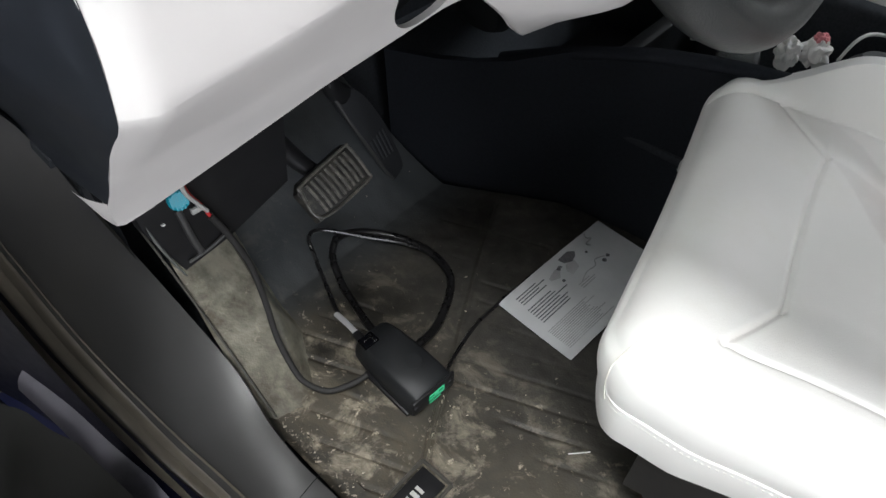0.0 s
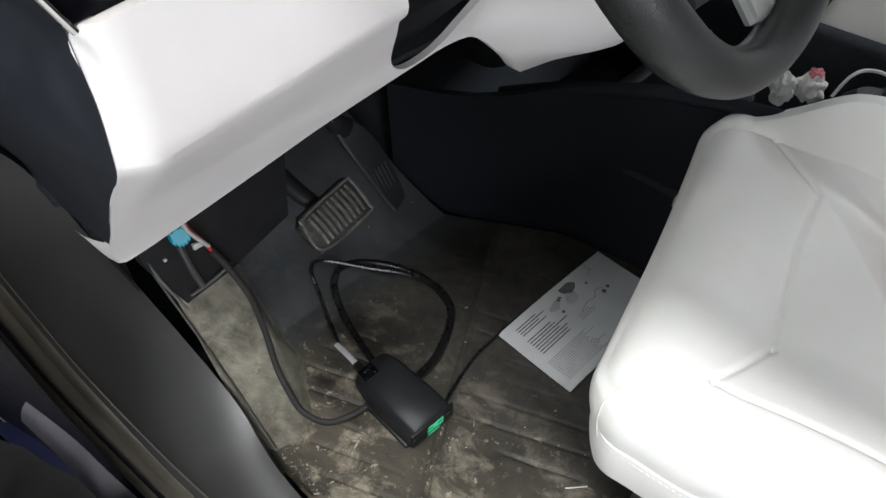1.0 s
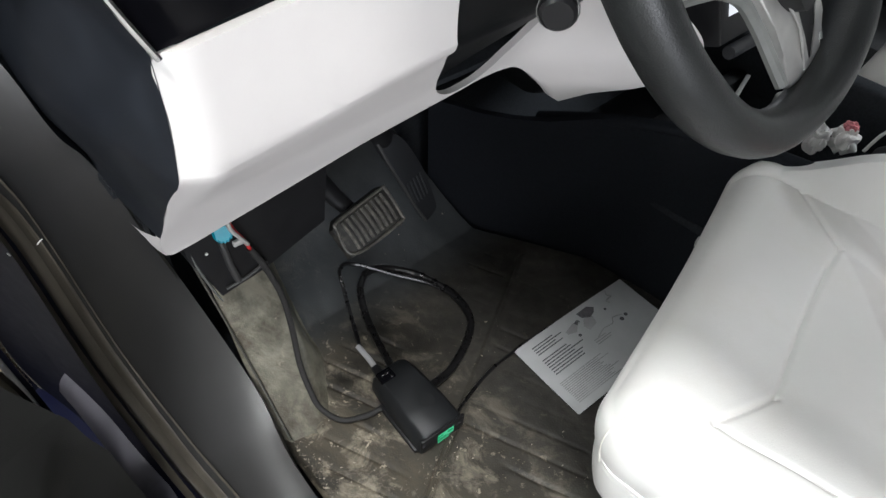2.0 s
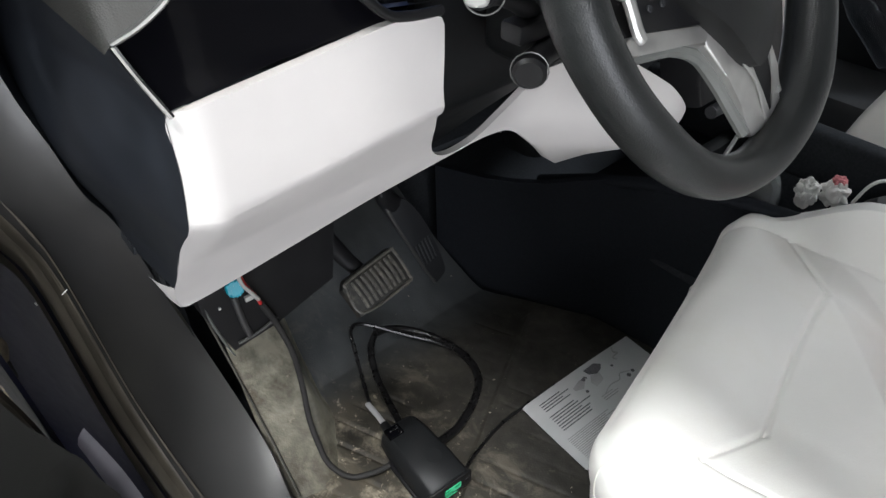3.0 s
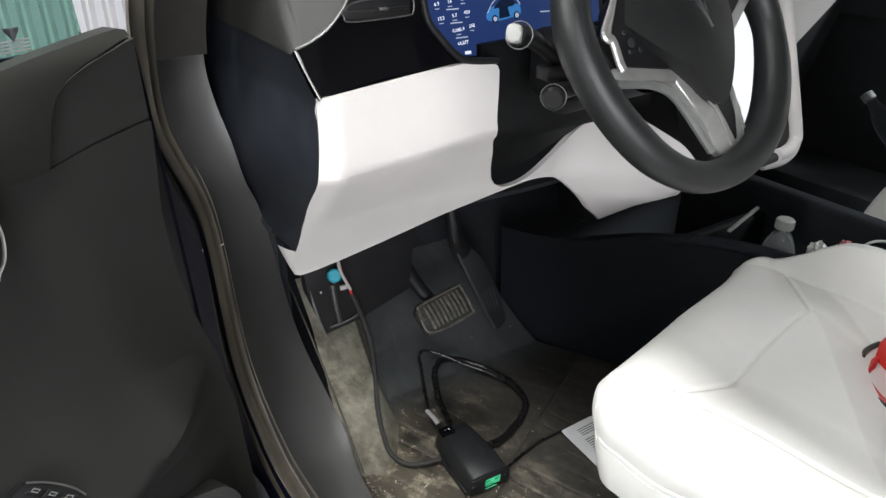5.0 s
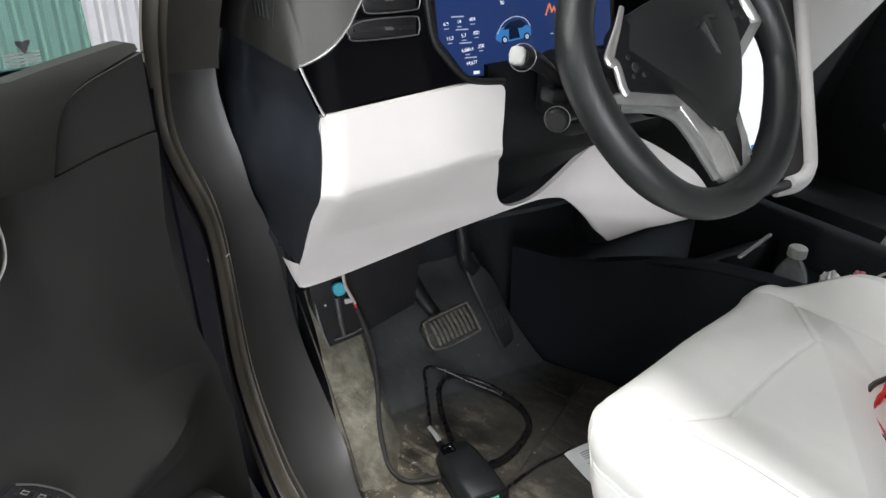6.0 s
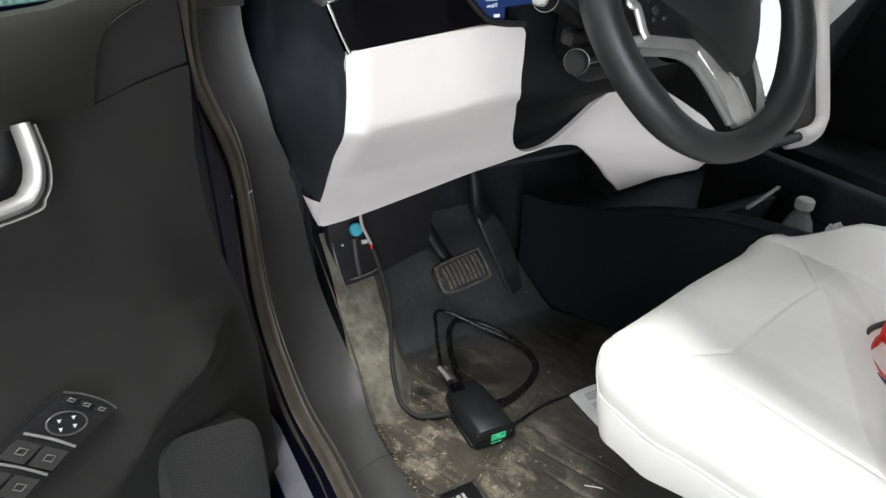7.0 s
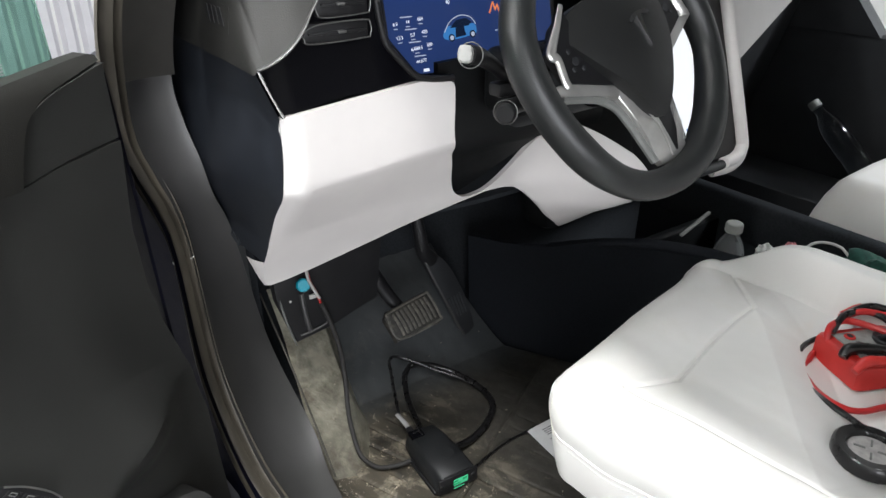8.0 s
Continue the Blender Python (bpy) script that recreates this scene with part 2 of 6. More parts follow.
def dirty_rubber(name, rubber, film, mud, film_edge, streak_edge, speck_edge, toe=None, heel_tone=None):
    """Rubber under dried dirt: a broad brown film, streaks along the ribs, and fine pale specks."""
    m = material(name, rubber, 0.52, vary=0.35, scale=45, bump=0.2, bump_scale=350)
    t = m.node_tree
    b = t.nodes["Principled BSDF"]
    tone = b.inputs["Base Color"].links[0].from_socket
    at = t.nodes.new("ShaderNodeTexCoord")
    spun = t.nodes.new("ShaderNodeMapping")
    spun.inputs["Rotation"].default_value = (0, 0, radians(-22.3))
    t.links.new(at.outputs["Object"], spun.inputs["Vector"])

    def layer(tone, colour, stretch, scale, edge, strength, mask=None):
        laid = t.nodes.new("ShaderNodeMapping")
        laid.inputs["Scale"].default_value = stretch
        t.links.new(spun.outputs[0], laid.inputs["Vector"])
        n = t.nodes.new("ShaderNodeTexNoise")
        n.inputs["Scale"].default_value, n.inputs["Detail"].default_value, n.inputs["Roughness"].default_value = scale, 12, 0.72
        n.inputs["Distortion"].default_value = 0.45
        t.links.new(laid.outputs[0], n.inputs["Vector"])
        r = t.nodes.new("ShaderNodeMapRange")
        r.inputs["From Min"].default_value, r.inputs["From Max"].default_value = edge
        r.inputs["To Max"].default_value = strength
        t.links.new(n.outputs["Fac"], r.inputs["Value"])
        amount = r.outputs[0]
        if mask:
            k = t.nodes.new("ShaderNodeMath")
            k.operation = "MULTIPLY"
            t.links.new(amount, k.inputs[0])
            t.links.new(mask, k.inputs[1])
            amount = k.outputs[0]
        mix = t.nodes.new("ShaderNodeMix")
        mix.data_type = "RGBA"
        mix.inputs[7].default_value = (*colour, 1)
        t.links.new(amount, mix.inputs[0])
        t.links.new(tone, mix.inputs[6])
        return mix.outputs[2], r.outputs[0]

    split = t.nodes.new("ShaderNodeSeparateXYZ")
    t.links.new(at.outputs["Object"], split.inputs[0])
    # Dirt thins to the right, which also stands in for the seat's shade.
    dirt_shade_mask = t.nodes.new("ShaderNodeMapRange")
    dirt_shade_mask.inputs["From Min"].default_value, dirt_shade_mask.inputs["From Max"].default_value = 0.61, 0.37
    dirt_shade_mask.inputs["To Min"].default_value, dirt_shade_mask.inputs["To Max"].default_value = 0.06, 1.0
    t.links.new(split.outputs["X"], dirt_shade_mask.inputs["Value"])
    tone, broad = layer(tone, film, (1, 0.6, 1), 7, film_edge, 1.0, dirt_shade_mask.outputs[0])
    tone, streaks = layer(tone, mud, (1.3, 0.95, 1), 15, streak_edge, 0.72, dirt_shade_mask.outputs[0])
    tone, specks = layer(tone, [1.5 * c for c in mud], (1.2, 1, 1), 44, speck_edge, 0.92, dirt_shade_mask.outputs[0])
    if heel_tone:
        lower = t.nodes.new("ShaderNodeMapRange")
        lower.interpolation_type = "SMOOTHSTEP"
        lower.inputs["From Min"].default_value, lower.inputs["From Max"].default_value = 0.66, 0.50
        lower.inputs["To Max"].default_value = 0.8
        t.links.new(split.outputs["Y"], lower.inputs["Value"])
        tone, worn = layer(tone, heel_tone, (1, 0.7, 1), 16, (0.36, 0.58), 1.0, lower.outputs[0])
    if toe:
        upper = t.nodes.new("ShaderNodeMapRange")
        upper.interpolation_type = "SMOOTHSTEP"
        upper.inputs["From Min"].default_value, upper.inputs["From Max"].default_value = 0.57, 0.68
        upper.inputs["To Max"].default_value = 0.85
        t.links.new(split.outputs["Y"], upper.inputs["Value"])
        mix = t.nodes.new("ShaderNodeMix")
        mix.data_type = "RGBA"
        mix.inputs[7].default_value = (*toe, 1)
        t.links.new(upper.outputs[0], mix.inputs[0])
        t.links.new(tone, mix.inputs[6])
        tone = mix.outputs[2]
    t.links.new(tone, b.inputs["Base Color"])
    dull = t.nodes.new("ShaderNodeMapRange")
    dull.inputs["To Min"].default_value, dull.inputs["To Max"].default_value = 0.40, 0.80
    t.links.new(broad, dull.inputs["Value"])
    t.links.new(dull.outputs[0], b.inputs["Roughness"])
    return m


MAT_RUBBER = dirty_rubber("mat_rubber", (0.020, 0.0188, 0.0158), (0.090, 0.077, 0.054), (0.38, 0.335, 0.255), (0.38, 0.60), (0.51, 0.64), (0.59, 0.66), toe=(0.044, 0.049, 0.052))
FOOTREST = dirty_rubber("footrest_rubber", (0.215, 0.206, 0.160), (0.085, 0.074, 0.052), (0.24, 0.22, 0.17), (0.48, 0.62), (0.54, 0.64), (0.60, 0.68), heel_tone=(0.050, 0.042, 0.029))

# ---- building blocks ----


def thing(name, label, category, group="", kind="", at=(0, 0, 0), turn=0.0):
    ob = new(name)
    ob.empty_display_size = 0.05
    ob.matrix_world = pose(*at, 0, 0, turn)
    return tagged(ob, label, category, group, kind)


def part(name, bm, mat_, parent=None, label="", smooth=True):
    """Links a bmesh as one mesh object; its points are in the parent's frame."""
    me = bpy.data.meshes.new(name)
    bmesh.ops.recalc_face_normals(bm, faces=bm.faces)
    bm.to_mesh(me)
    bm.free()
    me.materials.append(mat_)
    if smooth:
        me.polygons.foreach_set("use_smooth", [True] * len(me.polygons))
        me.set_sharp_from_angle(angle=radians(38))
    ob = new(name, me)
    if parent:
        ob.parent = parent
    if label:
        ob["label"] = label
    return ob


def spline(points, steps=8, closed=False):
    """A smooth line through points."""
    p = [Vector(q) for q in points]
    n = len(p)
    out = []
    for i in range(n if closed else n - 1):
        if closed:
            a, b, c, d = p[(i - 1) % n], p[i], p[(i + 1) % n], p[(i + 2) % n]
        else:
            a, b, c, d = p[max(i - 1, 0)], p[i], p[i + 1], p[min(i + 2, n - 1)]
        for k in range(steps):
            s = k / steps
            out.append(0.5 * (2 * b + (c - a) * s + (2 * a - 5 * b + 4 * c - d) * s * s + (3 * b - a - 3 * c + d) * s ** 3))
    if not closed:
        out.append(p[-1])
    return out


def run(points, steps=4):
    """A smooth stretch of a flat outline."""
    return [(q.x, q.y) for q in spline([(a, b, 0) for a, b in points], steps)]


def skin(bm, rings, closed_ring=True, caps=True, closed_path=False):
    """Quads between rings of equally many points."""
    vs = [[bm.verts.new(q) for q in r] for r in rings]
    n = len(vs[0])
    m = len(vs)
    for i in range(m if closed_path else m - 1):
        for j in range(n if closed_ring else n - 1):
            bm.faces.new((vs[i][j], vs[i][(j + 1) % n], vs[(i + 1) % m][(j + 1) % n], vs[(i + 1) % m][j]))
    if caps and closed_ring and not closed_path:
        bm.faces.new(vs[0][::-1])
        bm.faces.new(vs[-1])
    return vs


def skin_part(rings):
    """An open sheet between lines."""
    bm = bmesh.new()
    skin(bm, rings, False)
    return bm


def tube(points, radius, sides=10, bm=None, closed=False, steps=8, flat=1.0, up=(0, 0, 1)):
    """A round (or flattened) tube along a smooth line; radius may be a list of radii, one a point."""
    bm = bm or bmesh.new()
    line = spline(points, steps, closed)
    n = len(line)
    if isinstance(radius, (list, tuple)):
        rad = [lerp(i / max(n - 1, 1), np.linspace(0, 1, len(radius)), radius) for i in range(n)]
    else:
        rad = [radius] * n
    side = None
    rings = []
    for i, q in enumerate(line):
        ahead = (line[(i + 1) % n] - line[i - 1]) if closed else (line[min(i + 1, n - 1)] - line[max(i - 1, 0)])
        ahead = ahead.normalized()
        if side is None:
            ref = Vector(up) if abs(ahead.dot(Vector(up))) < 0.9 else Vector((1, 0, 0))
            side = ahead.cross(ref).normalized()
        side = (side - ahead * side.dot(ahead)).normalized()
        top = side.cross(ahead)
        rings.append([q + rad[i] * (math.cos(a) * side + flat * math.sin(a) * top) for a in [2 * math.pi * k / sides for k in range(sides)]])
    skin(bm, rings, True, not closed, closed)
    return bm


def box(lo, hi, bevel=0.0, segments=2, bm=None):
    bm = bm or bmesh.new()
    lo, hi = Vector(lo), Vector(hi)
    made = bmesh.ops.create_cube(bm, size=1.0, matrix=Matrix.Translation((lo + hi) / 2) @ Matrix.Diagonal((*(hi - lo), 1)))
    if bevel:
        bmesh.ops.bevel(bm, geom=list({e for v in made["verts"] for e in v.link_edges}), offset=bevel, segments=segments, affect="EDGES", profile=0.5)
    return bm


def plate(outline, place, thick, bevel=0.0, segments=2, bm=None, steps=0):
    """A flat plate: outline in 2D, place maps (a, b, depth) to space, depth from 0 to thick."""
    bm = bm or bmesh.new()
    if steps:
        outline = [(q.x, q.y) for q in spline([(a, b, 0) for a, b in outline], steps, True)]
    front = [bm.verts.new(place(a, b, 0.0)) for a, b in outline]
    back = [bm.verts.new(place(a, b, thick)) for a, b in outline]
    n = len(outline)
    f = bm.faces.new(front)
    bm.faces.new(back[::-1])
    for i in range(n):
        bm.faces.new((front[i], back[i], back[(i + 1) % n], front[(i + 1) % n]))
    if bevel:
        bmesh.ops.bevel(bm, geom=list(f.edges), offset=bevel, segments=segments, affect="EDGES", profile=0.5)
    return bm


def curved_plate(outline, bend, thick, cuts_b=(), cuts_a=(), bm=None, folds=()):
    """A plate cut from an outline (a, b), sliced along b and a, then laid on the surface bend(a, b, depth)."""
    bm = bm or bmesh.new()
    bm.faces.new([bm.verts.new((a, b, 0)) for a, b in outline])
    for c in cuts_b:
        bmesh.ops.bisect_plane(bm, geom=bm.verts[:] + bm.edges[:] + bm.faces[:], plane_co=(0, c, 0), plane_no=(0, 1, 0))
    for c in cuts_a:
        bmesh.ops.bisect_plane(bm, geom=bm.verts[:] + bm.edges[:] + bm.faces[:], plane_co=(c, 0, 0), plane_no=(1, 0, 0))
    for (a0, b0), (a1, b1) in folds:
        bmesh.ops.bisect_plane(bm, geom=bm.verts[:] + bm.edges[:] + bm.faces[:], plane_co=(a0, b0, 0), plane_no=(b1 - b0, a0 - a1, 0))
    made = bmesh.ops.extrude_face_region(bm, geom=bm.faces[:])
    deep = {v for v in made["geom"] if isinstance(v, bmesh.types.BMVert)}
    for v in bm.verts:
        v.co = Vector(bend(v.co.x, v.co.y, thick if v in deep else 0.0))
    return bm


def sheet(f, nu, nv, thick=0.0, bm=None):
    """A surface f(u, v) over the unit square, with a thickness against its normals."""
    bm = bm or bmesh.new()
    vs = [[bm.verts.new(f(i / nu, j / nv)) for j in range(nv + 1)] for i in range(nu + 1)]
    faces = [bm.faces.new((vs[i][j], vs[i + 1][j], vs[i + 1][j + 1], vs[i][j + 1])) for i in range(nu) for j in range(nv)]
    if thick:
        bm.normal_update()
        bmesh.ops.solidify(bm, geom=faces, thickness=thick)
    return bm


def disc(centre, axis, radius, depth, sides=28, bevel=0.0, bm=None, radius2=None):
    """A round puck from centre along axis."""
    bm = bm or bmesh.new()
    turn = Vector(axis).normalized().to_track_quat("Z", "Y").to_matrix().to_4x4()
    m = Matrix.Translation(centre) @ turn
    r2 = radius if radius2 is None else radius2
    b = min(bevel, depth / 2)
    rings = []
    for r, z in ((radius - b, 0), (radius, b), (r2, depth - b), (r2 - b, depth)):
        rings.append([m @ Vector((r * math.cos(a), r * math.sin(a), z)) for a in [2 * math.pi * k / sides for k in range(sides)]])
    skin(bm, rings)
    return bm


def ring_of(radius, steps, centre, u, v):
    return [Vector(centre) + radius * (math.cos(a) * Vector(u) + math.sin(a) * Vector(v)) for a in [2 * math.pi * k / steps for k in range(steps)]]


def writing(text, size, m, mat_, parent, name="print", depth=0.0002):
    """Letters of the built-in font as a mesh part; m: pose of the line's middle, letters in its x and y."""
    curve = bpy.data.curves.new(name, "FONT")
    curve.body, curve.size, curve.align_x, curve.align_y, curve.extrude = text, size, "CENTER", "CENTER", depth
    tmp = bpy.data.objects.new(name, curve)
    scene.collection.objects.link(tmp)
    me = bpy.data.meshes.new_from_object(tmp.evaluated_get(bpy.context.evaluated_depsgraph_get()))
    bpy.data.objects.remove(tmp)
    me.transform(m)
    me.materials.clear()
    me.materials.append(mat_)
    ob = new(name, me)
    ob.parent = parent
    return ob


def lerp(x, xs, ys):
    return float(np.interp(x, xs, ys))

# ---- the workshop ----
GROUND = -0.46
bm = bmesh.new()
bmesh.ops.create_grid(bm, x_segments=8, y_segments=8, size=30, matrix=Matrix.Translation((0, 0, GROUND)))
tagged(part("ground", bm, CONCRETE, smooth=False), "grey stained concrete workshop floor", "floor", kind="structure")
# Unseen wall; its gate opening is added to suit the fill from behind.
south = bmesh.new()
box((-4.1, -5.2, GROUND), (-3.3, -5, 3.1), bm=south)
box((-0.6, -5.2, GROUND), (5.1, -5, 3.1), bm=south)
box((-3.3, -5.2, 2.4), (-0.6, -5, 3.1), bm=south)
tagged(part("wall_south", south, WALL_PAINT), "unseen off-white workshop wall with an added gate opening", "wall", kind="structure")
tagged(part("wall_east", box((5.1, -5, GROUND), (5.3, 5.2, 3.1)), WALL_PAINT), "plain off-white workshop wall", "wall", kind="structure")
tagged(part("wall_west", box((-4.3, -5, GROUND), (-4.1, 5.2, 3.1)), WALL_PAINT), "plain off-white workshop wall", "wall", kind="structure")
tagged(part("ceiling", box((-4.3, -5.2, 3.1), (5.3, 5.4, 3.2)), WALL_PAINT), "plain off-white workshop ceiling", "ceiling", kind="structure")
wall_n = tagged(part("wall_north", box((-4.1, 5.2, GROUND), (5.1, 5.4, 3.1)), WALL_PAINT), "off-white wall with white ribs standing in for a curtain", "wall", kind="structure")
# White ribs stand in for the folds of a strip curtain.
rib = bmesh.new()
plate([(0, 0), (0.03, 0.05), (0.08, 0.05), (0.11, 0)], lambda a, b, d: (a, -b, d), 3.4, bm=rib)
rib_me = part("rib", rib, RIB_WHITE, wall_n).data
for k in range(36):
    ob = bpy.data.objects["rib"] if k == 0 else new("rib", rib_me)
    ob.parent, ob.location = wall_n, (-0.88 + 0.13 * k, 5.2, GROUND + 0.02)


def tube_lamp(x, y, z, turn):
    t = thing("tube_lamp", "unseen long white ceiling tube placed over a light", "lamp", at=(x, y, z), turn=turn)
    part("housing", box((-0.65, -0.06, 0.0), (0.65, 0.06, 0.05), 0.01), WALL_PAINT, t)
    part("tube", tube([(-0.6, 0, -0.03), (0, 0, -0.03), (0.6, 0, -0.03)], 0.016, 10, steps=2), LAMP_GLOW, t)


# The first is the inferred tube; the other four are added for the fill.
tube_lamp(-0.62, -0.25, 3.05, 90)
tube_lamp(0.95, 1.75, 3.05, 0)
tube_lamp(-1.2, -2.5, 3.05, 90)
tube_lamp(-2.5, 0.9, 3.05, 0)
tube_lamp(3.0, -0.9, 3.05, 90)

# ---- the car's shell ----
shell = thing("car_shell", "painted car roof and floor pan around the cabin", "car body", kind="structure")
part("roof", box((0.10, -2.0, 1.30), (1.86, 0.25, 1.34), 0.02), BLACK_VINYL, shell)
part("floor_pan", box((0.20, -1.6, -0.08), (1.85, 1.05, -0.03), 0.01), CARPET, shell)
part("far_side", box((1.84, -1.6, -0.05), (1.90, 1.1, 0.655), 0.02), BLACK_VINYL, shell)
part("far_mirror_panel", plate([(0.46, 0.65), (0.56, 0.76), (0.58, 0.86), (1.1, 0.86), (1.1, 0.65)], lambda a, b, d: (1.842 + d, a, b), 0.05), BLACK_VINYL, shell)
# Unseen block up to the roof, added to keep out light from behind.
part("rear_light_block", box((0.2, -1.66, -0.05), (1.85, -1.60, 1.30), 0.02), BLACK_VINYL, shell)
part("far_pillar", box((1.78, -0.75, 0.8), (1.86, -0.55, 1.3), 0.02), BLACK_VINYL, shell)
part("toe_board", sheet(lambda u, v: (0.20 + 1.60 * u, 0.80 + 0.24 * v, -0.03 + 0.60 * v ** 1.1), 8, 10, 0.02), CARPET, shell)
part("bulkhead", box((0.2, 1.02, 0.45), (1.85, 1.06, 0.80), 0.01), CARPET, shell)
part("kick_panel", sheet(lambda u, v: (0.270 - 0.01 * v + 0.05 * u, 0.73 + 0.29 * u, -0.02 + 0.50 * v), 6, 6, 0.012), CARPET, shell)
part("bonnet", sheet(lambda u, v: (0.20 + 1.6 * u, 0.98 + 1.0 * v, 0.78 - 0.10 * (2 * u - 1) ** 2 - 0.22 * v * v), 10, 8, 0.02), BLUE_PAINT, shell)

# door aperture: outer edge of the seal, inner edge of the seal, inner edge of the plastic trim
SEAL_O = [(0.09, 0.44, 1.02), (0.058, 0.54, 0.82), (0.053, 0.56, 0.74), (0.048, 0.555, 0.664), (0.056, 0.553, 0.62), (0.076, 0.56, 0.56), (0.096, 0.582, 0.475), (0.105, 0.585, 0.25), (0.12, 0.52, 0.10), (0.135, 0.40, 0.05), (0.135, 0.2, 0.04), (0.13, -0.9, 0.04)]
SEAL_I = [(0.125, 0.47, 1.02), (0.094, 0.57, 0.817), (0.085, 0.594, 0.72), (0.086, 0.586, 0.655), (0.100, 0.58, 0.607), (0.117, 0.576, 0.55), (0.128, 0.587, 0.472), (0.145, 0.60, 0.25), (0.165, 0.525, 0.11), (0.18, 0.40, 0.065), (0.18, 0.2, 0.055), (0.175, -0.9, 0.055)]
TRIM_G = [(0.19, 0.50, 1.02), (0.155, 0.60, 0.812), (0.147, 0.623, 0.72), (0.151, 0.611, 0.662), (0.162, 0.601, 0.61), (0.175, 0.606, 0.548), (0.203, 0.632, 0.468), (0.265, 0.710, 0.195), (0.274, 0.56, 0.09), (0.256, 0.43, 0.06), (0.255, 0.2, 0.06), (0.255, -0.9, 0.06)]
JAMB = [(0.005, 0.01, 0), (0.005, 0.02, 0), (0.01, 0.08, 0), (0.01, 0.15, 0), (0.0, 0.15, 0), (-0.02, 0.15, 0), (-0.035, 0.17, 0), (-0.045, 0.26, -0.14), (-0.045, 0.28, -0.10), (-0.055, 0.16, -0.06), (-0.065, 0.04, -0.05), (-0.07, 0, -0.05)]
so, si, tg, jb = [spline(q, 10) for q in (SEAL_O, SEAL_I, TRIM_G, JAMB)]
aperture = thing("door_frame", "blue car door opening with rubber seal and grey plastic trim", "car body", kind="structure")


def between(a, b, cols, lift):
    """A sheet between two lines, raised by lift(s) along its normal."""
    bm = bmesh.new()
    rows = []
    n = len(a)
    for i in range(n):
        p, q = a[i], b[i]
        along = (a[min(i + 1, n - 1)] - a[max(i - 1, 0)]).normalized()
        up = (q - p).cross(along).normalized()
        rows.append([p.lerp(q, k / cols) + up * lift(k / cols) for k in range(cols + 1)])
    skin(bm, rows, False)
    return bm


part("door_seal", between(so, si, 12, lambda s: 0.013 * math.sin(math.pi * min(1, s * 1.7)) ** 0.7 + (0.006 * math.sin(math.pi * (s - 0.6) / 0.4) if s > 0.6 else 0)), SEAL_RUBBER, aperture, "brown-black rubber door seal")
behind = [q.lerp(p, 0.25) for p, q in zip(so, si)]
part("pillar_trim", between(behind[19:], tg[19:], 14, lambda s: 0.014 * math.sin(math.pi * s) ** 0.8 - 0.006 * (1 - s)), GREY_TRIM, aperture, "dark grey plastic pillar and sill trim")
part("upper_pillar_trim", between(behind[:20], tg[:20], 8, lambda s: 0.004 * math.sin(math.pi * s) - 0.007), UPPER_TRIM, aperture, "dark grey-brown upper pillar trim")
tuck = [q + Vector((0.016, 0.012, -0.09)).lerp(Vector((0.03, 0.12, -0.02)), min(1.0, max(0.0, (q.z - 0.42) / 0.12))) for q in tg]
part("inner_edge", between(tg[61:], tuck[61:], 3, lambda s: 0.0), BLACK_PLASTIC, aperture)
part("upper_inner_edge", between(tg[:62], tuck[:62], 3, lambda s: 0.0), NAVY_CAP, aperture)
mid = [p + Vector(d) * 0.5 + Vector((0.0, 0.0, -0.012)) for p, d in zip(so, jb)]
out = [p + Vector(d) + Vector((-0.02, 0, -0.03)) for p, d in zip(so, jb)]
under = [p.lerp(q, 0.35) for p, q in zip(so, si)]
part("painted_jamb", between(mid[22:], under[22:], 4, lambda s: -0.004), BLUE_PAINT_DARK, aperture, "dark blue painted jamb")
part("painted_sill", between(out[22:], mid[22:], 4, lambda s: -0.004), BLUE_PAINT_DARK, aperture)
part("hinge_pillar", between([q + Vector((-0.16, 0.03, 0.0)) for q in out[24:92]], out[24:92], 3, lambda s: 0.0), BLUE_PAINT_DARK, aperture)
part("panel_seam", tube([out[i] + Vector((-0.002, -0.002, 0.002)) for i in range(26, 92, 4)], 0.0028, 8, steps=3), SEAM_GREY, aperture, "grey sealant line along the jamb")
low = [q + Vector((-0.02, 0.0, -0.30)) for q in out[75:]]
part("rocker", between(low, out[75:], 3, lambda s: 0.02 * math.sin(math.pi * s)), BLUE_PAINT, aperture)
part("sill_step", sheet(lambda u, v: (-0.03 + 0.16 * u, -0.9 + 1.86 * v, -0.030 + 0.05 * u), 4, 12, 0.012), BLUE_PAINT, aperture, "dark blue painted sill step")
film_line = spline([(0.086, 0.700, 0.150), (0.094, 0.652, 0.102), (0.099, 0.590, 0.046), (0.102, 0.45, 0.026), (0.102, 0.15, 0.022)], 8)
part("protective_film", skin_part([[q + Vector((0.036 * u, 0.014 * u - 0.012 * (2 * u) ** 4, 0.012 * u + 0.004)) for u in [k / 8 - 0.5 for k in range(9)]] for q in film_line]), STICKER, aperture, "grey protective film on the sill paint")
part("pale_fleck", tube([(0.0945, 0.5745, 0.474), (0.0955, 0.575, 0.470)], 0.0008, 6, steps=1), LIGHT_PRINT, aperture)
part("pale_fleck", tube([(0.118, 0.567, 0.476), (0.121, 0.568, 0.4775), (0.124, 0.569, 0.478)], 0.0006, 6, steps=1), LIGHT_PRINT, aperture)
rng = random.Random(3)
